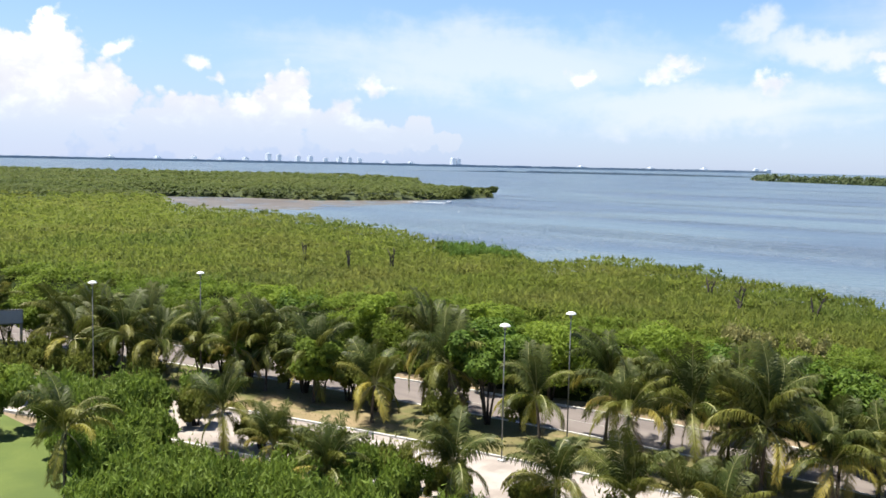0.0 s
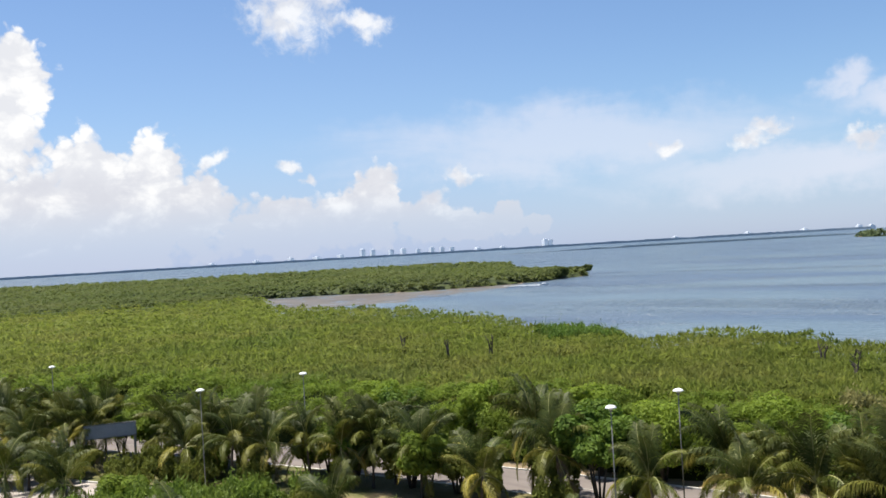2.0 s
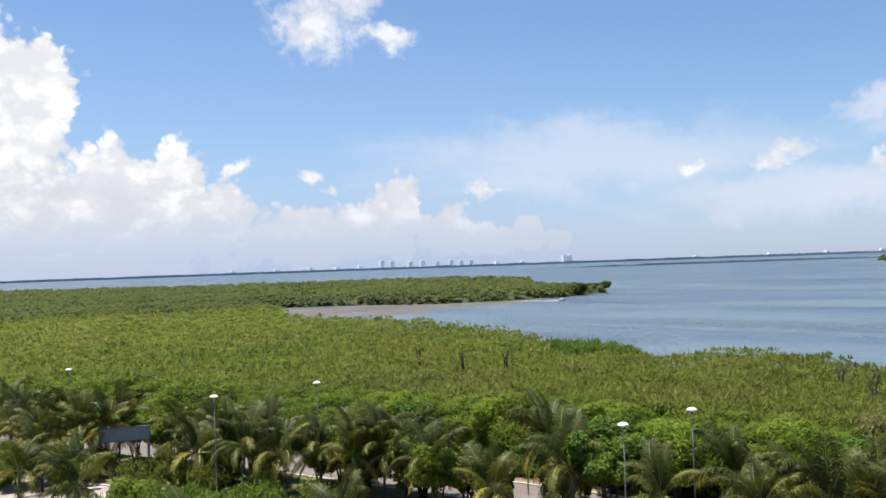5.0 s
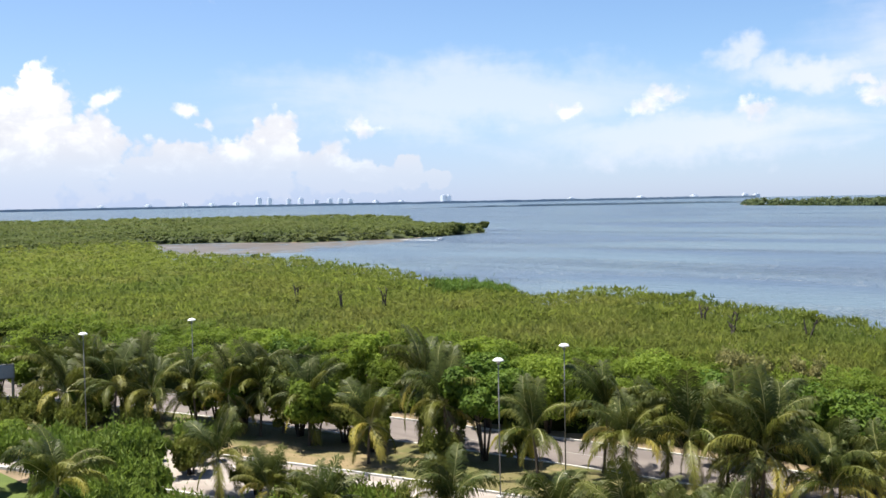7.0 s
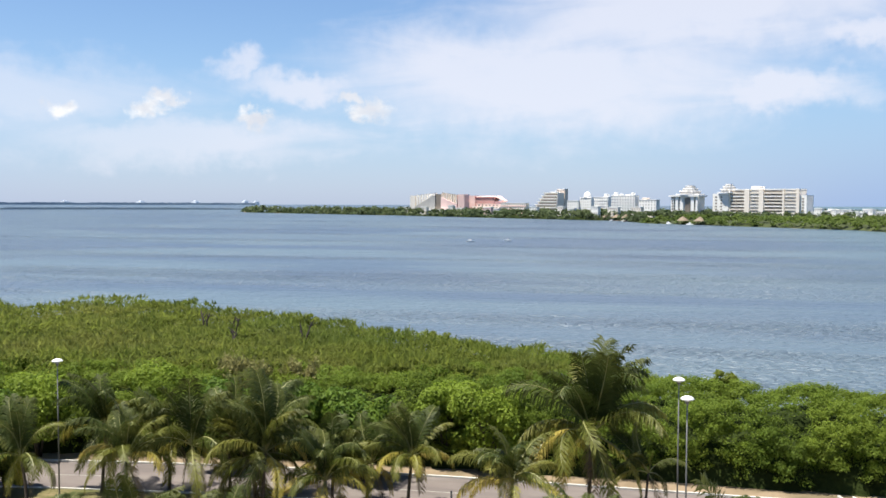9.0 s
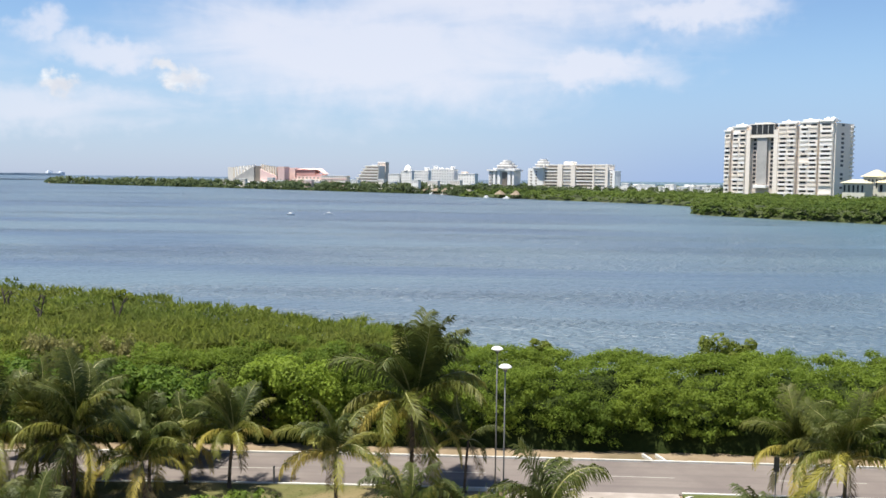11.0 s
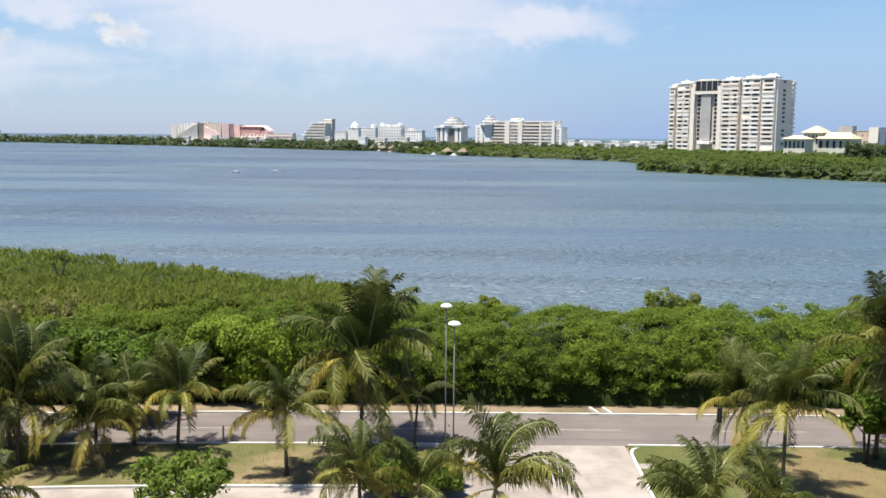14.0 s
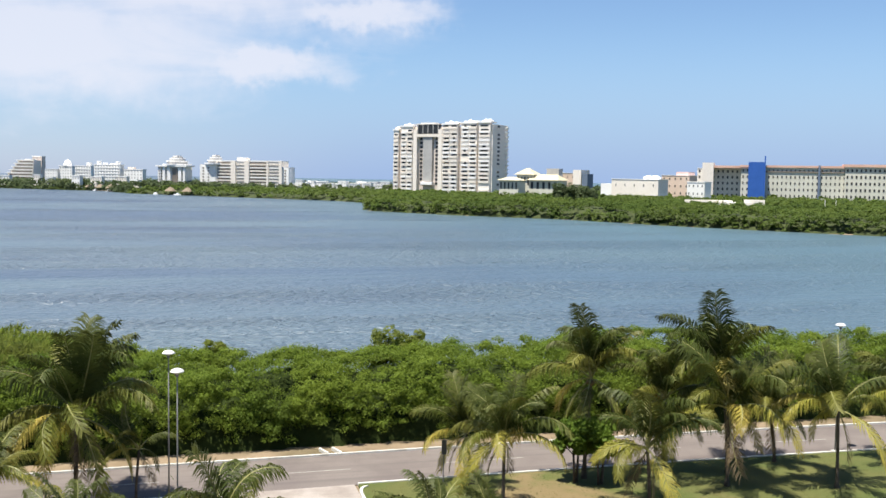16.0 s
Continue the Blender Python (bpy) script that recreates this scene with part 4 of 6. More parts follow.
for i, (x, y, crown, size, old) in enumerate(PALMS):
    r = random.Random(900 + i)
    low, long = (0.78, 1.08) if x < 0 else (0.80, 1.22)
    palm(x, y, crown * low, size * long, 40 + i, old * 0.6 if x < -22 else old + 0.15, (r.uniform(-0.5, 0.5), r.uniform(-0.3, 0.3)), r.uniform(-0.15, 0.4), r.choice((17, 19, 21)))
palm(-5.7, 56.6, 5.4, 5.8, 11, 0.4, (0.1, 0.0), 0.15, 30, 0.16, 0.08, 5, "tall coconut palm with fruit and a shaggy green crown")
palm(24.9, 56.0, 6.5, 4.8, 8, 0.25, (0.3, 0.0), 0.1, 23, 0.15, 0.05, 4, "tall coconut palm with a heavy hanging crown")
palm(-2.5, 57.1, 3.2, 3.0, 9, 0.1, (0.2, 0.0), 0.5, 10, 0.1, 0.0, 0, "thin dark coconut palm with few ragged fronds")


# ---------------------------------------------------------------- broadleaf trees and shrubs
def broadleaf(name, label, category, x, y, height, wide, seed, mat, stems=3, count=5200, leaf=0.2, base=0.35, clear=0.3, parent_group="", rise=0.0, aspect=1.7, puff=(0.22, 0.42), erect=False):
    """A tree or shrub: stems that fork into limbs, and a crown of leaf clumps."""
    rng = np.random.default_rng(seed)
    count *= 2
    thing = new(name)
    thing.location = (x, y, 0.0)
    tagged(thing, label, category, parent_group)
    pieces, tips = [], []
    for s in range(stems):
        a = 2 * math.pi * s / stems + rng.uniform(0, 1.0)
        foot = Vector((math.cos(a) * 0.12, math.sin(a) * 0.12, -0.1))
        mid = Vector((math.cos(a) * wide * 0.22, math.sin(a) * wide * 0.22, height * 0.42))
        pieces.append(tube([foot, foot.lerp(mid, 0.5) + Vector((0, 0, 0.1)), mid], [0.11, 0.09, 0.07], 6))
        for b in range(4):
            q = a + rng.uniform(-1.3, 1.3)
            tip = Vector((math.cos(q) * wide * rng.uniform(0.4, 0.85), math.sin(q) * wide * rng.uniform(0.4, 0.85), height * rng.uniform(0.55, 0.92)))
            pieces.append(tube([mid, mid.lerp(tip, 0.5) + Vector((0, 0, 0.15)), tip], [0.06, 0.04, 0.015], 5))
            tips.append(tip)
    part("trunk", mesh_from("trunk", *joined(pieces), M["wood"], True), thing)
    clumps = [np.array(t) for t in tips] + [np.array([rng.uniform(-0.7, 0.7) * wide, rng.uniform(-0.7, 0.7) * wide, height * rng.uniform(base + 0.15, 0.9)]) for _ in range(stems * 6)]
    which = rng.integers(0, len(clumps), count)
    away = rng.normal(0, 1, (count, 3))
    away /= np.linalg.norm(away, axis=1)[:, None]
    radius = wide * rng.uniform(*puff, len(clumps))
    pts = np.array(clumps)[which] + away * (radius[which] * rng.uniform(0.55, 1.0, count) ** 0.5)[:, None] * np.array([1, 1, 0.75])
    low = pts[:, 2] < height * clear
    pts[low, 2] = height * clear + rng.uniform(0, 0.5, low.sum()) * height * 0.5
    if erect:                                  # shoots that stand up out of the crown
        tall = rng.random(count) < 0.3
        pts[tall, 2] += rng.exponential(0.22, tall.sum())
        away = away * np.array([1.0, 1.0, 0.2]) - np.array([0, 0, 0.3])
    part("crown", mesh_quads("crown", leaf_blades(rng, pts, away + np.array([0, 0, 0.4]), leaf * 0.8, 0.5, aspect, rise), mat, 3), thing)
    return thing


broadleaf("flowering_tree", "round broadleaf tree with several dark stems on the median", "tree", -45.3, 51.8, 7.2, 3.0, 3, M["tree_leaf"], 4, 8500, 0.24, 0.4, 0.38)
broadleaf("small_tree", "small leafy tree beside the service road", "tree", -13.4, 45.2, 3.2, 2.9, 4, M["shrub"], 7, 1500, 0.17, 0.3, 0.2, "", 0.5, 2.0, (0.10, 0.22))
broadleaf("umbrella_tree", "small tree with whorls of dark drooping leaves", "tree", 24.0, 55.2, 4.6, 1.4, 5, M["tree_leaf"], 2, 1300, 0.22, 0.4, 0.4, "", 3.0, 4.0, (0.22, 0.38))
broadleaf("umbrella_tree", "small tree with whorls of dark drooping leaves", "tree", 25.4, 54.6, 4.3, 1.3, 6, M["tree_leaf"], 2, 1200, 0.22, 0.4, 0.4, "", 3.0, 4.0, (0.22, 0.38))
for i, (x, y, h, w) in enumerate([(-71.8, 46.8, 4.6, 2.4), (-81.7, 43.5, 5.0, 2.6), (-86.4, 41.8, 4.4, 2.5), (-91.6, 39.9, 4.8, 2.6), (-96.6, 38.1, 4.6, 2.6), (-102.1, 35.8, 4.6, 2.6), (-55.5, 50.0, 4.0, 2.0), (-79.7, 39.0, 3.0, 2.0)]):
    broadleaf("broadleaf_tree", "dark green leafy tree in the shade of palms", "tree", x, y, h, w, 110 + i, M["thicket"], 3, 3500, 0.22, 0.3, 0.22, "median trees")
for i, (x, y, crown, size) in enumerate([(-81.1, 39.9, 4.4, 3.7), (-72.3, 40.7, 4.2, 3.5), (-95.6, 36.1, 4.6, 3.8), (-101.0, 32.1, 4.4, 3.8), (-66.4, 44.2, 4.4, 3.5), (-58.6, 46.4, 4.4, 3.4)]):
    palm(x, y, crown * 0.8, size * 1.12, 300 + i, 0.15, (0.2 - 0.1 * (i % 4), 0.1), 0.3 - 0.1 * (i % 4), 19)
for i, (x, y, crown, size) in enumerate([(-101.4, 29.1, 4.8, 3.9), (-95.3, 28.2, 4.4, 3.7), (-107.4, 29.0, 4.8, 3.9), (-89.6, 26.8, 4.0, 3.6), (-84.8, 23.4, 3.8, 3.4), (-96.9, 23.3, 4.2, 3.6), (-112.1, 30.4, 5.0, 3.9), (-116.5, 26.0, 4.8, 3.9), (-105.8, 34.0, 4.8, 3.8), (-78.7, 25.9, 3.8, 3.2), (-121.2, 29.8, 4.8, 3.8)]):
    palm(x, y, crown * 0.8, size * 1.12, 330 + i, 0.15, (0.2 - 0.1 * (i % 4), 0.1), 0.3 - 0.1 * (i % 4), 19)
for i, (x, y, h, w) in enumerate([(-106.6, 32.5, 4.4, 2.6), (-112.2, 33.4, 4.6, 2.8), (-117.6, 30.4, 4.6, 2.8), (-93.3, 25.8, 3.2, 2.4), (-99.8, 25.7, 3.2, 2.4), (-123.0, 27.9, 4.6, 2.8), (-88.0, 21.4, 3.0, 2.4), (-74.6, 29.4, 2.6, 2.0)]):
    broadleaf("broadleaf_tree", "dark green leafy tree in the shade of palms", "tree", x, y, h, w, 140 + i, M["thicket"], 3, 3400, 0.22, 0.3, 0.2, "median trees")
for i, (x, y, h, w) in enumerate([(16.2, 78.0, 6.9, 1.5), (18.4, 77.4, 6.7, 1.3), (2.6, 80.4, 6.0, 1.1), (-24.5, 93.4, 6.4, 1.5), (-41.0, 100.3, 6.8, 1.8), (-371.7, 426.0, 5.6, 3.4), (-375.7, 419.5, 4.8, 3.6), (-360.3, 388.9, 5.8, 6.0)]):
    broadleaf("mangrove_tree", "taller mangrove tree at the water's edge", "tree", x, y, h, w, 160 + i, M["far_leaves"] if y > 300 else M["mangrove"], 3, 2600 if y > 300 else 800, 0.2 if y < 300 else 0.7, 0.2, 0.02 if y > 300 else 0.3, "shore mangroves", 1.0, 2.0)
broadleaf("broadleaf_tree", "dark leafy tree between the palms", "tree", -58.4, 47.0, 5.2, 2.5, 12, M["thicket"], 3, 5200, 0.24, 0.3, 0.3)
broadleaf("broadleaf_tree", "olive green tree between the palms", "tree", -67.5, 46.6, 5.4, 2.6, 13, M["tree_leaf"], 3, 5200, 0.24, 0.3, 0.25)
broadleaf("broadleaf_tree", "wide olive green tree with loose branches between the palms", "tree", -61.5, 47.8, 5.6, 3.0, 14, M["bush"], 4, 4200, 0.2, 0.25, 0.2)
broadleaf("broadleaf_tree", "wide olive green tree with loose branches between the palms", "tree", -57.2, 48.8, 4.2, 2.4, 15, M["bush"], 3, 3000, 0.2, 0.25, 0.15)
for i, (x, y, h, w) in enumerate([(-67.0, 60.5, 6.8, 2.6), (-13.7, 66.2, 6.4, 2.8), (-17.0, 67.0, 6.2, 2.2), (-56.0, 64.5, 6.6, 2.2), (-78.0, 57.0, 6.6, 2.4), (-40.5, 67.5, 6.4, 2.2), (-47.0, 61.5, 6.3, 2.6)]):
    broadleaf("thicket_tree", "fresh yellow-green tree in the roadside thicket", "tree", x, y, h, w, 420 + i, M["fresh_leaf"], 4, 3600, 0.17, 0.1, 0.05, "thicket trees", 0.6, 1.8, (0.26, 0.46))
for i, (x, y, h, w) in enumerate([(-21.5, 61.6, 6.2, 2.4), (-24.8, 62.6, 6.3, 2.2), (-52.0, 60.0, 6.4, 2.2), (-32.0, 62.0, 6.3, 2.4), (-72.5, 55.5, 6.4, 2.4)]):
    broadleaf("thicket_tree", "dark glossy large-leaved tree in the roadside thicket", "tree", x, y, h, w, 440 + i, M["tree_leaf"], 4, 3000, 0.22, 0.1, 0.05, "thicket trees", 0.3, 1.6, (0.26, 0.44))
broadleaf("dry_bush", "tan half-dry bush standing out of the thicket", "bush", -34.5, 69.5, 7.0, 2.6, 460, M["dry_leaf"], 5, 2600, 0.15, 0.3, 0.4, "", 1.5, 2.4, (0.14, 0.3), True)
broadleaf("dry_bush", "tan half-dry bush standing out of the thicket", "bush", -30.0, 71.0, 6.6, 1.8, 461, M["dry_leaf"], 4, 1500, 0.15, 0.3, 0.4, "", 1.5, 2.4, (0.14, 0.3), True)
for i, (x, y, w) in enumerate([(-106.0, 112.5, 2.8), (-102.5, 110.5, 3.2), (-99.0, 111.0, 3.4), (-95.5, 110.0, 3.2), (-92.0, 108.0, 3.0), (-98.0, 107.0, 2.8)]):
    broadleaf("reed_clump", "bright green reeds at the water's edge", "reeds", x, y, 6.3, w, 470 + i, M["reed"], 4, 2600, 0.16, 0.3, 0.4, "reeds", 3.0, 4.0, (0.22, 0.4), True)
SHRUBS = [(-56.3, 27.2, 4.8, 3.4), (-51.9, 26.2, 3.4, 2.8), (-60.7, 29.1, 4.2, 3.2), (-47.1, 25.8, 3.0, 2.6), (-65.5, 28.1, 3.6, 3.0), (-55.9, 30.7, 2.2, 1.8), (-60.5, 32.8, 3.0, 2.2), (-43.2, 27.3, 2.7, 2.6),
          (-39.4, 29.4, 2.6, 2.4), (-36.0, 31.0, 2.5, 2.3), (-65.2, 35.2, 2.4, 1.8), (-62.0, 38.6, 2.6, 1.8), (-3.5, 48.8, 1.9, 1.7), (-0.9, 49.6, 1.6, 1.4),
          (-39.5, 33.5, 3.0, 2.0), (-37.0, 35.2, 2.4, 1.6), (-42.6, 32.3, 2.2, 1.6), (-53.4, 28.7, 3.2, 2.4), (-32.1, 34.7, 1.6, 1.6), (-27.7, 36.7, 1.6, 1.6), (-23.2, 38.3, 1.6, 1.6), (-46.2, 24.4, 3.4, 2.4),
          (-49.4, 24.8, 3.4, 2.4), (-52.6, 25.0, 3.0, 2.0), (-43.6, 22.6, 3.4, 2.8), (-41.2, 23.8, 3.6, 3.0), (-36.4, 26.4, 3.4, 2.8), (-49.1, 29.4, 1.7, 1.6), (-44.3, 30.8, 1.5, 1.6), (-33.0, 29.0, 2.8, 2.4), (-66.3, 23.6, 3.4, 2.8)]
for i, (x, y, h, w) in enumerate(SHRUBS):
    broadleaf("shrub", "dense bright green shrub beside the service road", "shrub", x, y, h, w, 60 + i, M["shrub"], 3, int(1300 * w + 1300), 0.125, 0.2, 0.08, "shrubs", 3.0, 3.6, (0.16, 0.36), True)

BUSHES = [(-80.0, 34.6, 2.4, 2.0), (-84.4, 33.4, 2.2, 2.0), (-76.0, 36.0, 2.4, 2.0), (-86.6, 37.6, 2.4, 2.0), (-72.0, 39.6, 2.2, 1.8), (-91.0, 31.6, 2.4, 2.2), (-88.6, 29.0, 2.2, 2.2), (-79.0, 30.6, 2.0, 2.0),
          (-78.0, 43.0, 3.2, 2.0), (-73.5, 45.6, 3.0, 1.8), (-66.5, 45.8, 3.4, 2.0), (-62.0, 48.2, 3.2, 2.0), (-57.0, 49.4, 3.6, 2.2), (-53.5, 48.2, 2.6, 1.8), (-49.6, 52.0, 3.8, 2.2), (-47.0, 49.2, 2.2, 1.8),
          (-42.6, 52.4, 3.2, 1.8), (-51.4, 36.4, 2.0, 1.6), (-47.6, 36.4, 1.6, 1.5), (-43.6, 36.6, 2.4, 1.8), (-40.2, 37.2, 2.2, 1.8), (-36.4, 38.4, 1.6, 1.5), (-31.4, 39.6, 1.7, 1.5), (-27.2, 40.8, 1.5, 1.4), (-59.0, 36.2, 2.2, 1.6)]
for i, (x, y, h, w) in enumerate(BUSHES):
    broadleaf("bush", "loose olive green bush beneath the palms", "bush", x, y, h, w, 200 + i, M["bush"], 3, int(1200 * w + 600), 0.12, 0.2, 0.06, "bushes", 2.5, 3.2, (0.1, 0.3), True)


def snag(x, y, base, height, seed):
    """A dead mangrove: a bare stem with a few forked branches."""
    rng = random.Random(seed)
    pieces = []
    for s in range(2):
        top = Vector((rng.uniform(-0.9, 0.9), rng.uniform(-0.4, 0.4), base + height * rng.uniform(0.75, 1.0)))
        mid = Vector((top.x * 0.35, top.y * 0.35, base + height * 0.4))
        pieces.append(tube([(rng.uniform(-0.2, 0.2), 0, -0.2), mid, top], [0.15, 0.12, 0.05], 5))
        for b in range(3):
            q = mid.lerp(top, rng.uniform(0.2, 0.8))
            pieces.append(tube([q, q + Vector((rng.uniform(-0.6, 0.6), rng.uniform(-0.3, 0.3), rng.uniform(0.2, 0.8)))], [0.07, 0.03], 4))
    ob = new("dead_tree", mesh_from("dead_tree", *joined(pieces), M["wood"]))
    ob.location = (x, y, 0)
    tagged(ob, "bare dark dead mangrove standing above the thicket", "dead tree", "dead trees")


for i, (x, y, h) in enumerate([(-88.7, 82.7, 3.6), (-93.8, 80.1, 3.6), (-106.5, 82.8, 2.6), (-36.0, 86.0, 2.8), (-52.2, 96.6, 2.2), (-46.0, 91.4, 2.2), (-42.9, 85.0, 2.0)]):
    snag(x, y, 4.9, h, 70 + i)


# ---------------------------------------------------------------- street furniture
def street_lamp(x, y, height=8.9):
    thing = new("street_lamp")
    thing.location = (x, y, 0)
    tagged(thing, "tall galvanised street lamp with a flat white dome", "street lamp", "street lamps")
    part("pole", mesh_from("pole", *tube([(0, 0, 0.0), (0, 0, height * 0.5), (0, 0, height - 0.12)], [0.05, 0.04, 0.032], 10), M["pole"], True), thing)
    part("base_plate", boxes("base_plate", [(-0.2, 0.2, -0.2, 0.2, 0.0, 0.14)], M["kerb"], 0.02), thing)
    dome = part("dome", mesh_from("dome", *lathe([(0.005, height + 0.11), (0.14, height + 0.10), (0.27, height + 0.05), (0.36, height - 0.04), (0.36, height - 0.07), (0.22, height - 0.11), (0.06, height - 0.2), (0.004, height - 0.2)], 16), M["dome"], True), thing)
    part("collar", mesh_from("collar", *lathe([(0.05, height - 0.34), (0.09, height - 0.3), (0.09, height - 0.17), (0.05, height - 0.15)], 10), M["pole"], True), dome, None, "grey metal collar")


for x, y, h in [(-0.65, 56.7, 8.9), (-0.15, 51.3, 8.9), (-38.9, 52.85, 8.9), (-39.0, 46.05, 8.8), (-73.6, 45.7, 8.9), (-73.6, 35.8, 8.8), (-108.2, 35.5, 8.9), (45.1, 58.0, 9.2)]:
    street_lamp(x, y, h)


def road_sign():
    thing = new("road_sign")
    thing.location = (15.9, 57.2, 0.09)
    tagged(thing, "small dark road sign on a thin post by the kerb", "road sign")
    part("post", mesh_from("post", *tube([(0, 0, -0.1), (0, 0, 2.7)], [0.035, 0.035], 6), M["pole"]), thing)
    part("sign_plate", boxes("sign_plate", [(-0.16, 0.16, -0.06, -0.04, 1.75, 2.65)], M["sign_back"], 0.005), thing)


def billboard():
    thing = new("billboard")
    thing.matrix_basis = pose(-91.3, 35.0, 0, 0, 0, 69)
    tagged(thing, "blank grey blue hoarding on steel posts", "billboard")
    for x in (-2.2, 2.2):
        part("post", boxes("post", [(x - 0.12, x + 0.12, -0.12, 0.12, -0.1, 4.4)], M["pole"], 0.01), thing)
    part("panel", boxes("panel", [(-2.3, 2.3, -0.22, -0.12, 3.2, 4.4)], M["panel"], 0.02), thing)
    part("panel_frame", boxes("panel_frame", [(-2.35, 2.35, -0.25, -0.1, 4.4, 4.48), (-2.35, 2.35, -0.25, -0.1, 3.12, 3.2), (-2.38, -2.3, -0.25, -0.1, 3.12, 4.48), (2.3, 2.38, -0.25, -0.1, 3.12, 4.48)], M["pole"]), thing)


road_sign()
billboard()
for x in (9.55, 10.45):
    ob = new("culvert_wall", boxes("culvert_wall", [(-0.07, 0.07, -0.7, 0.7, -0.3, 0.18)], M["kerb"], 0.03))
    ob.matrix_basis = pose(x, 65.4, 0, 0, 0, 18)
    tagged(ob, "low whitewashed culvert wall at the road edge", "culvert", "culvert walls")
ob = new("drain_cover", boxes("drain_cover", [(-0.4, 0.4, -0.4, 0.4, -0.1, 0.13)], M["concrete"], 0.02))
ob.location = (11.0, 54.1, 0)
tagged(ob, "square concrete drain cover in the lawn", "drain cover")
ob = new("marker_post", boxes("marker_post", [(-0.05, 0.05, -0.05, 0.05, -0.1, 1.1)], M["pole"], 0.01))
ob.location = (-14.2, 57.2, 0.09)
tagged(ob, "thin grey marker post on the verge", "post")
for x, y in ((-66.1, 40.6), (-44.1, 38.6)):
    ob = new("utility_box", boxes("utility_box", [(-0.6, 0.6, -0.35, 0.35, 0.0, 0.3)], M["white"], 0.03))
    ob.location = (x, y, 0.0)
    tagged(ob, "low white utility box beside the service road", "utility box", "utility boxes")


# ---------------------------------------------------------------- buildings
def bearing(az, dist):
    return dist * math.sin(radians(az)), dist * math.cos(radians(az))


PANES = {}


def pane(w, h, mat):
    key = (round(w, 2), round(h, 2), mat.name)
    if key not in PANES:
        PANES[key] = boxes("window", [(-w / 2, w / 2, -0.16, 0.1, -h / 2, h / 2)], mat)
    return PANES[key]


def block(name, label, az, dist, w, h, d, floors, bays, wall, yaw=None, base=0.0, glass=None, open_share=0.55, tall=0.5, slab=None, slab_out=0.45, roof=0.8, skip=(), category="building", parent=None, at=None):
    """A building of storeys: walls, a slab per floor where it has balconies, a parapet, and windows bay by bay, facing the lagoon."""
    x, y = at if at else bearing(az, dist)
    if yaw is None:
        yaw, w, d = -az - 40, w * 1.18, d * 0.4
    m = Matrix.Translation((x, y, base)) @ Matrix.Rotation(radians(yaw), 4, "Z")
    if parent is None:
        thing = new(name)
        thing.matrix_basis = m
        tagged(thing, label, category)
        inner = Matrix.Identity(4)
    else:
        thing, inner = parent, parent.matrix_basis.inverted() @ m
    # paler panes past 1000 m put distance haze into the window colour
    glass = glass or (M["glass_grey"] if dist > 1000 else M["glass"])
    part("wall", boxes("wall", [(-w / 2, w / 2, 0, d, -1.0, h)], wall), thing, inner)
    part("parapet", boxes("parapet", [(-w / 2 - 0.3, w / 2 + 0.3, -0.3, d + 0.3, h, h + roof)], M["white"]), thing, inner)
    step, bay = h / floors, w / bays
    if slab:
        for f in range(1, floors):
            part("balcony", boxes("balcony", [(-w / 2, w / 2, -slab_out, -0.02, f * step - 0.15, f * step + step * 0.32)], slab), thing, inner)
    if dist > 1000:
        open_share *= 0.85
    data = pane(bay * open_share, step * tall, glass)
    for f in range(floors):
        for b in range(bays):
            if b in skip:
                continue
            part("window", data, thing, inner @ Matrix.Translation((-w / 2 + (b + 0.5) * bay, 0, (f + 0.55) * step)))
    return thing


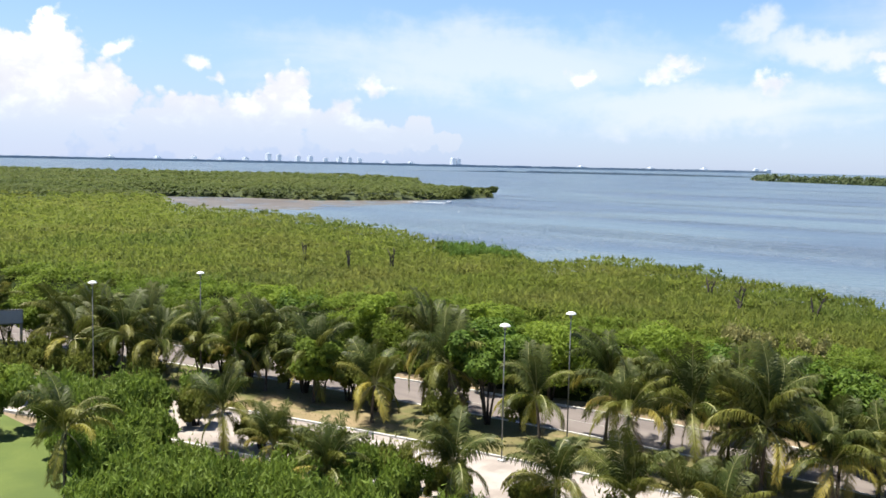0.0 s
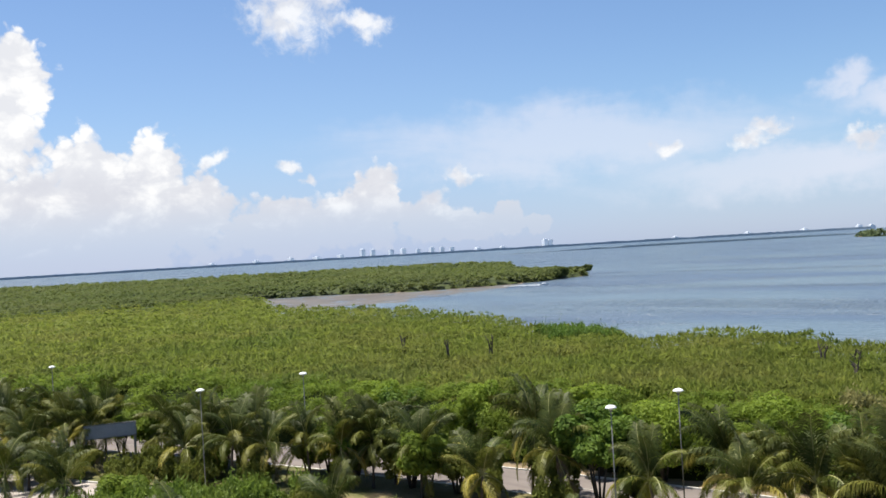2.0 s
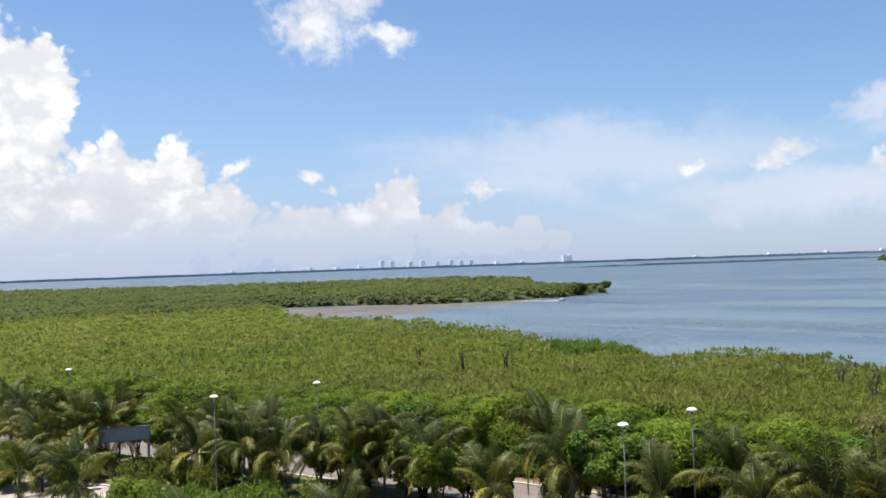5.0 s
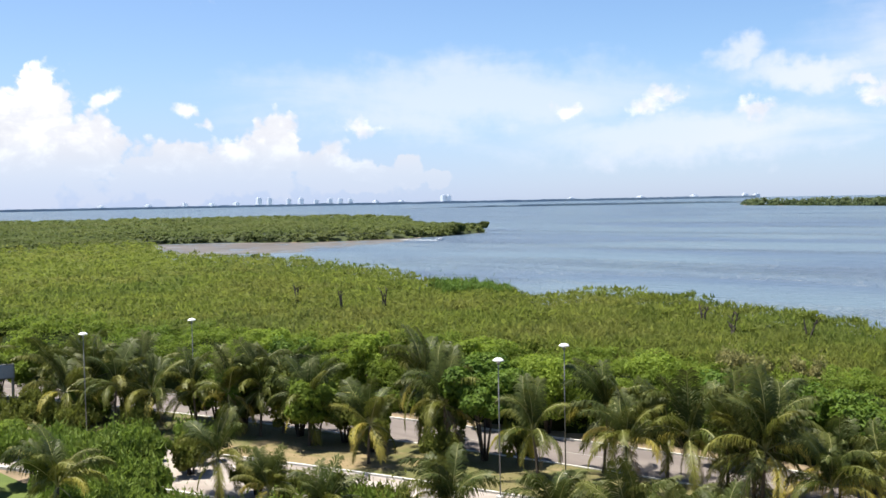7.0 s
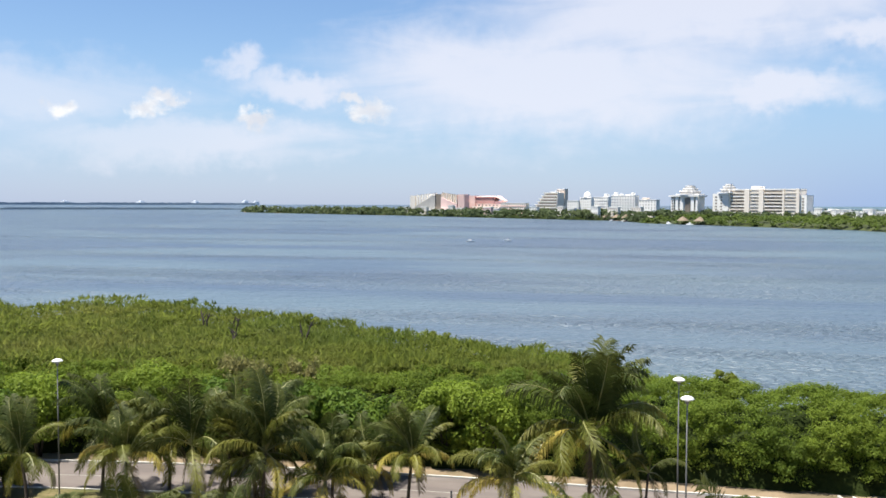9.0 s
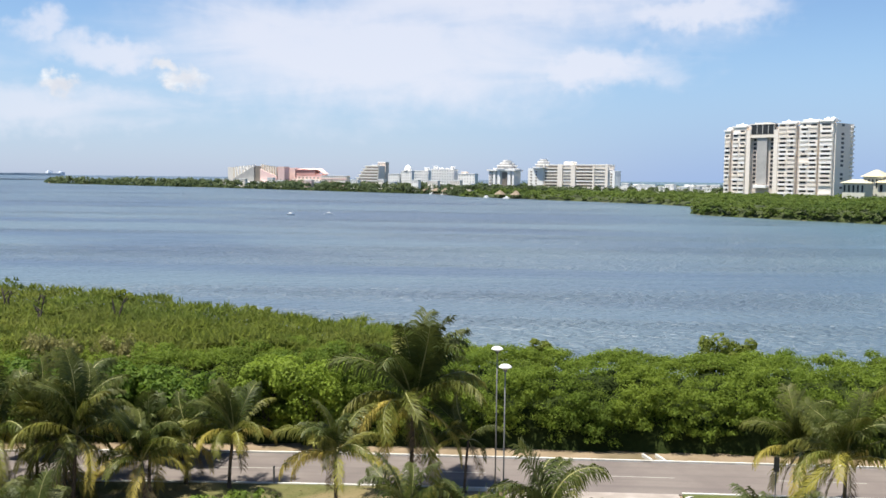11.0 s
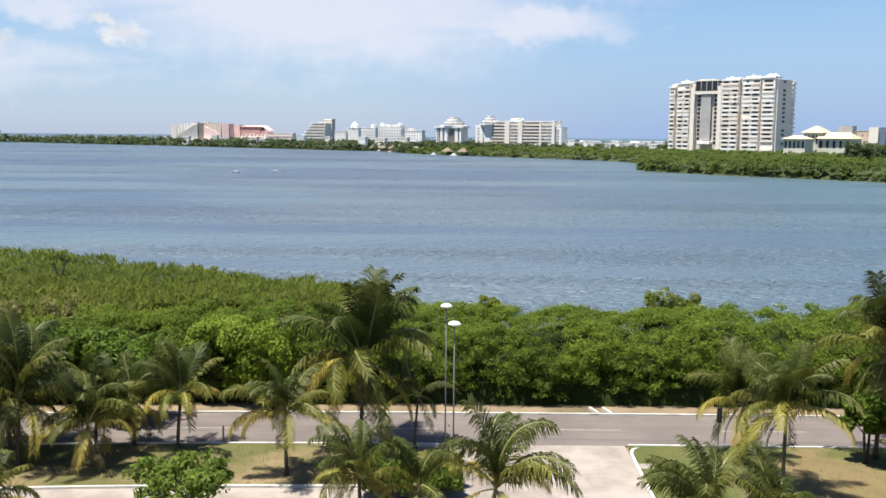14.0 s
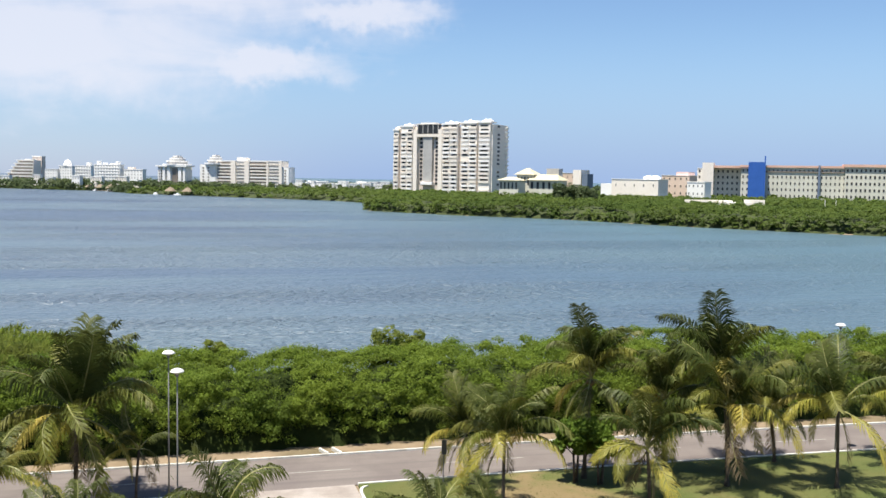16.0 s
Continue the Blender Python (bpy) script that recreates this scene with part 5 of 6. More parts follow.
def tower():
    """The tall slab of flats: five stepped bays with taupe piers between them and a glazed recess."""
    x, y = bearing(15.2, 890)
    m = Matrix.Translation((x, y, 0)) @ Matrix.Rotation(radians(-45), 4, "Z") @ Matrix.Diagonal((1.12, 1.0, 1.045, 1.0))
    thing = new("apartment_tower")
    thing.matrix_basis = m
    tagged(thing, "tall cream apartment tower with white balcony bands", "apartment tower")
    floors, h = 18, 64.5
    rng = random.Random(4)
    step = h / floors
    # bay: x0, x1, forward, top, windows
    bays = [(-51.0, -46.0, 2.0, 62.0, 1), (-43.0, -31.6, 3.0, 65.0, 2), (-3.0, 11.4, 3.0, 66.5, 2), (14.4, 28.8, 2.5, 67.2, 2), (30.6, 41.0, 3.0, 67.6, 1)]
    part("wall", boxes("wall", [(-50.6, 41, 4, 36, -1, h - 1.5)], M["stucco_dark"]), thing)
    part("end_wall", boxes("end_wall", [(41, 42.2, 3.2, 34, -1, h)], M["stucco"]), thing)
    for x0, x1, fwd, top, cols in bays:
        part("bay", boxes("bay", [(x0, x1, 4 - fwd, 4.2, -1, top - 2)], M["stucco"]), thing)
        part("roof_cap", boxes("roof_cap", [(x0 - 0.6, x1 + 0.6, 4 - fwd - 0.6, 12, top - 2, top - 0.8), (x0 + 1, x1 - 1, 4.5, 10, top - 0.8, top + 0.6)], M["white"]), thing)
        wide = (x1 - x0) / cols
        data = pane(wide * 0.66, step * 0.40, M["glass"])
        tall = pane(wide * 0.3, step * 0.48, M["glass"])
        band = [boxes("balcony", [(-wide * 0.46, wide * 0.46, -0.75, 0.0, -0.2, step * 0.36)], m) for m in (M["white"], M["stucco"])]
        for f in range(floors):
            if (f + 1) * step > top - 2:
                continue
            for c in range(cols):
                px = x0 + (c + 0.5) * wide
                q = rng.random()
                if q < 0.86:
                    part("window", data if q < 0.74 else tall, thing, Matrix.Translation((px + rng.uniform(-0.5, 0.5), 4 - fwd, (f + 0.68) * step)))
                if rng.random() < 0.9:
                    part("balcony", rng.choice(band), thing, Matrix.Translation((px, 4 - fwd, f * step)))
    # the recess with its glazed shaft, piers and crown
    part("recess", boxes("recess", [(-30.8, -27.2, 0.5, 4.2, -1, h - 4), (-6.8, -3.2, 0.5, 4.2, -1, h - 4), (-27.2, -6.8, 0.8, 4.4, h - 10.5, h - 8)], M["stucco"]), thing)
    part("glazed_shaft", boxes("glazed_shaft", [(-21.6, -13.0, 1.6, 4.2, 15, h - 11)], M["glass_grey"]), thing)
    part("canopy", boxes("canopy", [(-23, -11.5, -1.0, 4.1, 11.5, 14.2)], M["white"], 0.2), thing)
    part("crown_glazing", boxes("crown_glazing", [(-26.8, -7.2, 1.2, 8, h - 7.6, h + 0.4)], M["glass"]), thing)
    for k in range(5):
        part("mullion", boxes("mullion", [(-27.0 + k * 4.9, -26.4 + k * 4.9, 0.9, 1.2, h - 7.6, h + 0.4)], M["glass_grey"]), thing)
    part("crown_cap", boxes("crown_cap", [(-28, -6, 0.8, 9, h + 0.4, h + 1.2), (-24, -10, 1.2, 8, h + 1.2, h + 2.0)], M["stucco"]), thing)
    data = pane(2.4, step * 0.62, M["glass"])
    for f in range(3, floors - 3):
        for px in (-24.6, -9.6):
            part("window", data, thing, Matrix.Translation((px, 3.9, (f + 0.6) * step)))
    # the end face: a column of windows and another of balconies at its far edge
    data = boxes("window", [(-0.1, 0.16, -2.2, 2.2, -step * 0.26, step * 0.26)], M["glass"])
    side = boxes("balcony", [(0.0, 1.4, -2.5, 2.5, -0.2, 1.0)], M["white"])
    for f in range(floors):
        if rng.random() < 0.8:
            part("window", data, thing, Matrix.Translation((42.2, 15, (f + 0.6) * step)))
        part("balcony", side, thing, Matrix.Translation((42.2, 31, f * step + 0.8)))
    for x0, z0 in ((-49, 62.1), (-38, 65.1), (2, 66.6), (20, 67.3), (34, 67.7), (38, 67.7)):
        part("roof_tank", mesh_from("roof_tank", *lathe([(1.4, 0), (1.5, 1.6), (0.6, 2.2), (0.01, 2.3)], 10), M["white"]), thing, Matrix.Translation((x0, 7, z0 - 0.6)))


tower()


def stepped_hotel(name, label, az, dist, w, h, floors, wall):
    """A hotel whose white terraces step back floor by floor."""
    x, y = bearing(az, dist)
    thing = new(name)
    thing.matrix_basis = Matrix.Translation((x, y, 0)) @ Matrix.Rotation(radians(-az - 30), 4, "Z")
    tagged(thing, label, "hotel")
    step = h / floors
    for f in range(floors):
        k = 1 - 0.55 * f / floors
        left = w / 2 - w * k
        part("wall", boxes("wall", [(left, w / 2, f * 0.8, 22, f * step, (f + 1) * step)], wall), thing)
        part("terrace", boxes("terrace", [(left - 1.2, w / 2 + 0.2, f * 0.8 - 1.4, f * 0.8 - 0.02, (f + 1) * step - 0.5, (f + 1) * step + 0.6)], M["white"]), thing)
        part("window", boxes("window", [(left + w * 0.05, w / 2 - 1.5, f * 0.8 - 0.14, f * 0.8 + 0.1, f * step + 1.3, (f + 1) * step - 1.0)], M["taupe_glass"]), thing)
    part("roof", boxes("roof", [(w / 2 - w * 0.3, w / 2 - 4, floors * 0.8, 18, h, h + 1.6)], M["white"]), thing)
    return thing


def site(name, label, category, az, dist, turn=30):
    """An empty at a building's foot, turned a little towards the sun."""
    thing = new(name)
    thing.matrix_basis = Matrix.Translation((*bearing(az, dist), 0)) @ Matrix.Rotation(radians(-az - turn), 4, "Z")
    return tagged(thing, label, category)


def tiers(thing, x, y, levels, sides=14):
    """Round roof terraces, each with a set-back storey on it."""
    for r, z, rise in levels:
        part("terrace", mesh_from("terrace", *lathe([(0.05, z), (r, z), (r, z + 1.1), (0.05, z + 1.1)], sides), M["white"]), thing, Matrix.Translation((x, y, 0)))
        part("storey", mesh_from("storey", *lathe([(r * 0.72, z + 1.0), (r * 0.72, z + rise)], sides), M["glass_grey"]), thing, Matrix.Translation((x, y, 0)))


def fin_hotel():
    """The hotel with a sloping front, a dark slot and rows of tall fins."""
    thing = site("hotel", "pale pink hotel with a sloping grey front and tall fins", "hotel", -14.9, 1450)
    part("wall", boxes("wall", [(-46, 46, 4, 18, -1, 22)], M["stucco"]), thing)
    part("end_tower", boxes("end_tower", [(-47, -38, 0, 16, -1, 27)], M["stucco"]), thing)
    part("end_tower", boxes("end_tower", [(36, 47, 0, 16, -1, 28.5)], M["pink"]), thing)
    part("sloping_front", mesh_from("sloping_front", [(-37, -2, 7), (-2, -2, 7), (-2, -2, 27), (-6, -2, 27), (-37, 4.2, 7), (-2, 4.2, 7), (-2, 4.2, 27), (-6, 4.2, 27), (-37, -2, 11), (-37, 4.2, 11)],
         [(0, 1, 2, 3, 8), (4, 9, 7, 6, 5), (0, 8, 9, 4), (8, 3, 7, 9), (3, 2, 6, 7), (2, 1, 5, 6)], M["glass_grey"]), thing)
    part("slot", boxes("slot", [(-1.8, 7, -0.5, 4.1, 4, 29)], M["taupe_glass"]), thing)
    part("sloping_front", mesh_from("sloping_front", [(8, -2, 5), (35, -2, 5), (35, -2, 15), (8, -2, 25), (8, 4.2, 5), (35, 4.2, 5), (35, 4.2, 15), (8, 4.2, 25)],
         [(0, 1, 2, 3), (4, 7, 6, 5), (3, 2, 6, 7), (0, 3, 7, 4), (1, 5, 6, 2)], M["pink"]), thing)
    for k in range(7):
        part("fin", boxes("fin", [(-0.9, 0.9, -1.0, 6, 12, 28.0 + 0.45 * k)], M["white"]), thing, Matrix.Translation((-34 + k * 5.0, 0, 0)))
        part("fin", boxes("fin", [(-0.8, 0.8, -1.0, 6, 10, 31.2 - 0.5 * k)], M["stucco"]), thing, Matrix.Translation((9.5 + k * 4.0, 0, 0)))
    part("podium", boxes("podium", [(-30, 30, -8, -2.1, -1, 7.5)], M["white"]), thing)
    thing.scale = (1.0, 1.0, 1.07)


def pink_hotel():
    thing = site("hotel", "pink hotel with a deep red terrace storey", "hotel", -12.2, 1440)
    part("wall", boxes("wall", [(-32, -13, 0, 14, -1, 29)], M["pink"]), thing)
    part("wall", boxes("wall", [(-13.2, 32, 3, 16, -1, 21)], M["pink"]), thing)
    part("red_storey", boxes("red_storey", [(-12.8, 20, 1, 14, 18, 26.5)], M["coral_deep"]), thing)
    part("roof", mesh_from("roof", [(-13, 0, 26.6), (24, 0, 26.6), (36, 0, 19.5), (-13, 14, 28.5), (24, 14, 28.5), (36, 14, 20.5)], [(0, 1, 4, 3), (1, 2, 5, 4), (0, 3, 4, 5, 2, 1)], M["pink"]), thing)
    for f in range(3):
        part("terrace", boxes("terrace", [(-20 + f * 6, 44 - f * 4, -8 + f * 2.4, -3 + f * 2.4, -1, 9 + f * 4)], M["stucco"] if f % 2 else M["pink"]), thing)
        data = pane(3.0, 2.2, M["taupe_glass"])
        for k in range(9 - f):
            part("window", data, thing, Matrix.Translation((-16 + f * 6 + k * 6.2, -8 + f * 2.4, 6.6 + f * 4)))


fin_hotel()
pink_hotel()
block("hotel", "low cream hotel wing behind trees", -10.4, 1390, 40, 17.5, 18, 4, 12, M["stucco"], slab=M["pink"])
stepped_hotel("stepped_hotel", "pyramid-shaped hotel with stepped white terraces", -8.65, 1330, 42, 32, 8, M["stucco"])
block("hotel", "narrow taupe hotel slab beside the pyramid", -7.6, 1345, 12, 37, 18, 10, 3, M["stucco_dark"], open_share=0.4)
block("apartment_building", "white low apartment house", -6.9, 1300, 16, 21, 18, 6, 5, M["white"], open_share=0.4)
villa = block("apartment_building", "white apartment house with a domed stair tower", -6.15, 1290, 16, 25, 18, 7, 5, M["white"], open_share=0.4)
part("dome", mesh_from("dome", *lathe([(5, 25.5), (5.2, 28), (3.6, 31.5), (0.05, 34)], 12), M["white"], True), villa, Matrix.Translation((0, 4, 0)))
flats = block("apartment_building", "white apartment house with small balconies", -5.25, 1260, 20, 25.5, 18, 7, 6, M["white"], slab=M["white"], open_share=0.45)
part("turret", boxes("turret", [(4, 9, 1, 6, 26, 30)], M["white"], 0.4), flats)
flats = block("apartment_building", "white stepped apartment house with roof turrets", -4.0, 1180, 31, 27, 18, 8, 9, M["white"], slab=M["white"], open_share=0.45)
for k, top in ((-14, 31.5), (-5, 29.5), (5, 29), (13, 31)):
    part("turret", boxes("turret", [(k - 1.8, k + 1.8, 1, 6, 27, top)], M["white"], 0.3), flats)
flats = block("apartment_building", "low white apartment wing", -2.6, 1160, 22, 22, 16, 6, 6, M["white"], open_share=0.35)
part("turret", boxes("turret", [(-9, -1, 1, 6, 22, 25)], M["stucco_dark"], 0.3), flats)


def round_tower():
    thing = site("apartment_building", "white apartment tower with tiered round roof terraces", "building", -0.55, 1060)
    part("wall", boxes("wall", [(-15.5, 15.5, 2, 16, -1, 27)], M["white"]), thing)
    for x0, x1 in ((-15.8, -12.5), (-10.5, -7.5), (-5.0, -1.2), (8.0, 11.5), (13.5, 15.8)):
        part("pier", boxes("pier", [(x0, x1, 0.4, 2.2, -1, 27)], M["white"]), thing)
    part("recess", boxes("recess", [(0.5, 6.5, 1.0, 2.2, 5, 24.5)], M["taupe_glass"]), thing)
    data = pane(1.9, 1.6, M["taupe_glass"])
    for f in range(8):
        for x in (-11.5, -6.2, -13.9, 12.5):
            part("window", data, thing, Matrix.Translation((x, 2.0 if x > -13 else 0.4, 3.4 + f * 3.0)))
    part("band", boxes("band", [(-18, 18, -0.6, 17, 25.7, 27.2)], M["white"]), thing)
    tiers(thing, 0, 13, ((15.0, 27.6, 3.4), (11.5, 31.0, 2.8), (8.0, 33.8, 2.6), (4.5, 36.4, 1.4)))


def banded_block():
    """The long block: a round tower end, then bays of deep balconies between piers."""
    thing = site("apartment_building", "long cream apartment block with deep banded balconies", "building", 3.4, 1050)
    k = 18.33 / math.cos(radians(30))

    def at(az):
        return (az - 3.4) * k
    part("wall", boxes("wall", [(at(1.8), at(5.55), 3, 18, -1, 32.5)], M["stucco"]), thing)
    part("tower", boxes("tower", [(at(0.95), at(1.85), 1, 18, -1, 29)], M["white"]), thing)
    part("wing", boxes("wing", [(at(5.5), at(5.9), 4, 18, -1, 27)], M["white"]), thing)
    part("penthouse", boxes("penthouse", [(at(3.0), at(3.5), 4, 14, 32.5, 36.5)], M["stucco"], 0.3), thing)
    for a0, a1, fwd in ((1.75, 1.92, 1.4), (2.72, 3.0, 2.0), (3.5, 3.75, 2.0), (4.72, 4.82, 1.4), (5.42, 5.58, 1.4)):
        part("pier", boxes("pier", [(at(a0), at(a1), 3 - fwd, 3.2, -1, 33.4)], M["stucco"]), thing)
    for a0, a1, tone in ((1.92, 2.72, M["taupe_glass"]), (3.0, 3.5, M["glass_grey"]), (3.75, 4.72, M["taupe_glass"]), (4.82, 5.42, M["glass_grey"])):
        for f in range(8):
            z = 5.0 + f * 3.4
            part("window", boxes("window", [(at(a0) + 0.4, at(a1) - 0.4, 2.85, 3.1, z + 1.3, z + 3.0)], tone), thing)
            part("balcony", boxes("balcony", [(at(a0) + 0.1, at(a1) - 0.1, 1.9, 2.84, z, z + 1.25)], M["stucco"] if f % 3 else M["white"]), thing)
    data = pane(2.0, 1.5, M["taupe_glass"])
    for f in range(7):
        for a in (1.15, 1.45):
            part("window", data, thing, Matrix.Translation((at(a), 1.0, 5.5 + f * 3.3)))
        part("window", data, thing, Matrix.Translation((at(5.72), 4.0, 5.5 + f * 3.0)))
    part("parapet", boxes("parapet", [(at(1.8), at(5.55), 2.6, 18.2, 32.5, 33.6)], M["white"]), thing)
    tiers(thing, at(1.65), 9, ((12.0, 29.6, 3.2), (9.5, 32.8, 3.0), (6.5, 35.8, 2.4), (3.8, 38.2, 1.2)))


round_tower()
banded_block()
# low white houses by the open sea
rng = random.Random(8)
for k in range(16):
    az = 6.3 + k * 0.36
    block("beach_house", "low white flat-roofed house by the sea", az, 1040 - k * 4 + rng.uniform(-15, 15), rng.uniform(7, 11), rng.uniform(9, 13.5), 10, 3, rng.choice((3, 4)), M["white"], open_share=0.3, tall=0.3, category="house")
# small houses and wings that fill the strip between the hotels
for k in range(14):
    az = -16.6 + k * 1.1 + rng.uniform(-0.35, 0.35)
    dist = 1400 - (k * 27) + rng.uniform(-30, 30)
    wall = rng.choice((M["white"], M["white"], M["stucco"], M["stucco"], M["pink"] if k < 9 else M["white"]))
    block("waterfront_house", "small pale waterfront house among trees", az, dist, rng.uniform(7, 15), rng.uniform(9.5, 15), 12, 3, rng.choice((3, 4, 5)), wall, open_share=0.35, tall=0.35, category="house")
# pale terrace wall and flag poles in the clearing on the bank
ob = new("terrace_wall", boxes("terrace_wall", [(-22, 4, 0, 3, -0.5, 9.0), (-6, 14, -3, -0.02, -0.5, 8.2), (10, 21, 1, 4, -0.5, 9.6)], M["stucco"], 0.1))
ob.matrix_basis = pose(*bearing(31.4, 560), 0, 0, 0, -33)
tagged(ob, "low pale terrace wall in a clearing", "wall")
for az in (36.7, 37.25):
    ob = new("flag_pole", mesh_from("flag_pole", *tube([(0, 0, -0.5), (0, 0, 11.0)], [0.2, 0.14], 6), M["white"]))
    ob.location = (*bearing(az, 520), 0)
    tagged(ob, "thin white flag pole above the trees", "flag pole", "flag poles")
# halls to the side of the tower
def roofed_hall(label, az, dist, w, h, d, peak, ridge):
    """A hall under a hipped yellow roof with wide eaves."""
    hall = block("hall", label, az, dist, w, h, d, 2, 5, M["greygreen"], yaw=-az - 25, open_share=0.4, tall=0.6, roof=0.2)
    e = w / 2 + 1.6
    part("roof", mesh_from("roof", [(-e, -2, h + 0.3), (e, -2, h + 0.3), (e, d, h + 0.3), (-e, d, h + 0.3), (-ridge, d * 0.45, peak), (ridge, d * 0.45, peak)], [(0, 1, 5, 4), (1, 2, 5), (2, 3, 4, 5), (3, 0, 4), (0, 3, 2, 1)], M["yellow_roof"]), hall)
    return hall


roofed_hall("low cream hall with a pale yellow hipped roof", 19.0, 790, 17, 17.5, 14, 20.5, 4)
roofed_hall("grey hall with a steep pale yellow roof", 19.95, 810, 15, 22.5, 14, 28.0, 1.5)
hall = roofed_hall("low cream hall with a flat yellow roof", 21.05, 800, 26, 18.0, 18, 23.0, 9)
part("plant_room", boxes("plant_room", [(-3, 8, 12, 20, 18, 28)], M["glass_grey"]), hall)
hall = block("hall", "long ochre convention hall", 22.6, 900, 20, 25, 30, 3, 4, M["brick"], open_share=0.12, tall=0.2, roof=0.3)
part("wing", boxes("wing", [(6.5, 16, -4, 8, -1, 28)], M["stucco"]), hall)
part("plant_room", boxes("plant_room", [(19, 25, -6, 2, -1, 24.5)], M["blue_grey"]), hall)
hall = block("hall", "pale low hall with a plain wall and white roof domes", 26.3, 780, 40, 20, 30, 2, 5, M["stucco"], open_share=0.08, tall=0.2, roof=0.5)
part("wing", boxes("wing", [(-36, -23.8, 1, 10, -1, 16.5)], M["white"]), hall)
for k in (9, 16):
    part("dome", mesh_from("dome", *lathe([(4.2, 20.5), (3.8, 22.0), (2.2, 23.0), (0.05, 23.4)], 12), M["white"], True), hall, Matrix.Translation((k, 6, 0)))
hall = block("hall", "ochre stepped hall beside the hotel", 28.6, 830, 25, 24, 24, 4, 5, M["brick"], open_share=0.2, tall=0.3, roof=0.3)
part("upper_storey", boxes("upper_storey", [(0, 13, 1, 9, 24, 27)], M["pink"]), hall)
block("hall", "low white service building", 29.75, 800, 15, 18.5, 20, 3, 4, M["white"], open_share=0.2, tall=0.3)
# the long hotel with the blue stair tower
long_hotel = block("long_hotel", "long grey green hotel with a coral cornice and blue stair tower", 35.2, 880, 92, 32, 22, 6, 26, M["greygreen"], yaw=-33, open_share=0.3, tall=0.4, roof=0.4)
part("cornice", boxes("cornice", [(-47, 47, -1.4, 24, 32.4, 34.2)], M["coral"]), long_hotel)
# added dark box that stands in for the joint line in the wall
part("downpipe", boxes("downpipe", [(16.4, 18.0, -2.0, 0.5, 0, 34.6)], M["blue_grey"]), long_hotel)
part("gallery", boxes("gallery", [(-26, 46, -0.6, 0.2, 28.2, 29.4)], M["taupe_glass"]), long_hotel)
block("long_hotel", "", 31.1, 890, 40, 31, 20, 6, 10, M["stucco"], yaw=-33, open_share=0.35, tall=0.42, roof=0.4, parent=long_hotel)
part("cornice", boxes("cornice", [(-69, -40, -1.2, 24, 31.5, 33.6)], M["coral"]), long_hotel)
part("end_tower", boxes("end_tower", [(-78.5, -69, -2.0, 22, 0, 36.0)], M["stucco"]), long_hotel)
part("blue_tower", boxes("blue_tower", [(-40.0, -26.4, -8, 4, 0, 36.8)], M["blue"]), long_hotel)
part("mast", boxes("mast", [(-27.0, -26.0, -8.4, 4, 0, 42)], M["blue"]), long_hotel)
long_wing = block("long_hotel_wing", "grey green hotel wing with a coral cornice", 39.6, 880, 60, 33, 22, 6, 17, M["greygreen"], yaw=-33, open_share=0.4, tall=0.42, roof=0.4)
part("cornice", boxes("cornice", [(-31, 31, -1.4, 24, 33.4, 35.6)], M["coral"]), long_wing)
broadleaf("broadleaf_tree", "grey green tree standing before the halls", "tree", 236.0, 573.0, 16.5, 9.0, 401, M["spit_leaves"], 3, 1500, 0.9, 0.3, 0.2)
broadleaf("broadleaf_tree", "grey green tree standing before the halls", "tree", 246.0, 566.0, 15.5, 8.0, 402, M["spit_leaves"], 3, 1500, 0.9, 0.3, 0.2)
# thatched landing place on the bank
for k, (az, dist) in enumerate(((-4.9, 1066), (-4.35, 1044), (-3.8, 1024), (-0.6, 888), (0.35, 872))):
    x, y = bearing(az, dist)
    ob = new("thatched_shelter", mesh_from("thatched_shelter", *joined([lathe([(5.5, 3.2), (2.5, 5.6), (0.05, 7.2)], 10)] + [tube([(q * 3.5, s * 3.5, -0.6), (q * 3.5, s * 3.5, 3.8)], [0.15, 0.15], 5) for q in (-1, 1) for s in (-1, 1)]), M["thatch"]))
    ob.location = (x, y, 0)
    tagged(ob, "round thatched shelter on the waterfront", "shelter", "shelters")


ob = new("jetty", boxes("jetty", [(-26, 26, -2, 2, 0.25, 0.55)] + [(x - 0.2, x + 0.2, -1.8, -1.4, -2.0, 0.25) for x in range(-25, 26, 5)], M["thatch"], 0.02))
ob.matrix_basis = pose(*bearing(-4.2, 1030), 0, 0, 0, -66)
tagged(ob, "long timber jetty on the waterfront", "jetty")
for k, (az, dist) in enumerate(((-4.6, 1046), (-3.9, 1016), (-7.2, 1135), (-1.4, 903), (-0.2, 878))):
    bm = bmesh.new()
    box_bm(bm, -3.2, 3.2, -1.1, 1.1, -0.5, 0.7)
    box_bm(bm, -1.4, 1.4, -0.8, 0.8, 0.7, 1.9)
    ob = new("moored_boat", done(bm, "moored_boat", M["boat"], 0.2))
    ob.matrix_basis = pose(*bearing(az, dist), WATER + 0.1, 0, 0, 40 * k)
    tagged(ob, "small white boat moored at the bank", "boat", "moored boats")


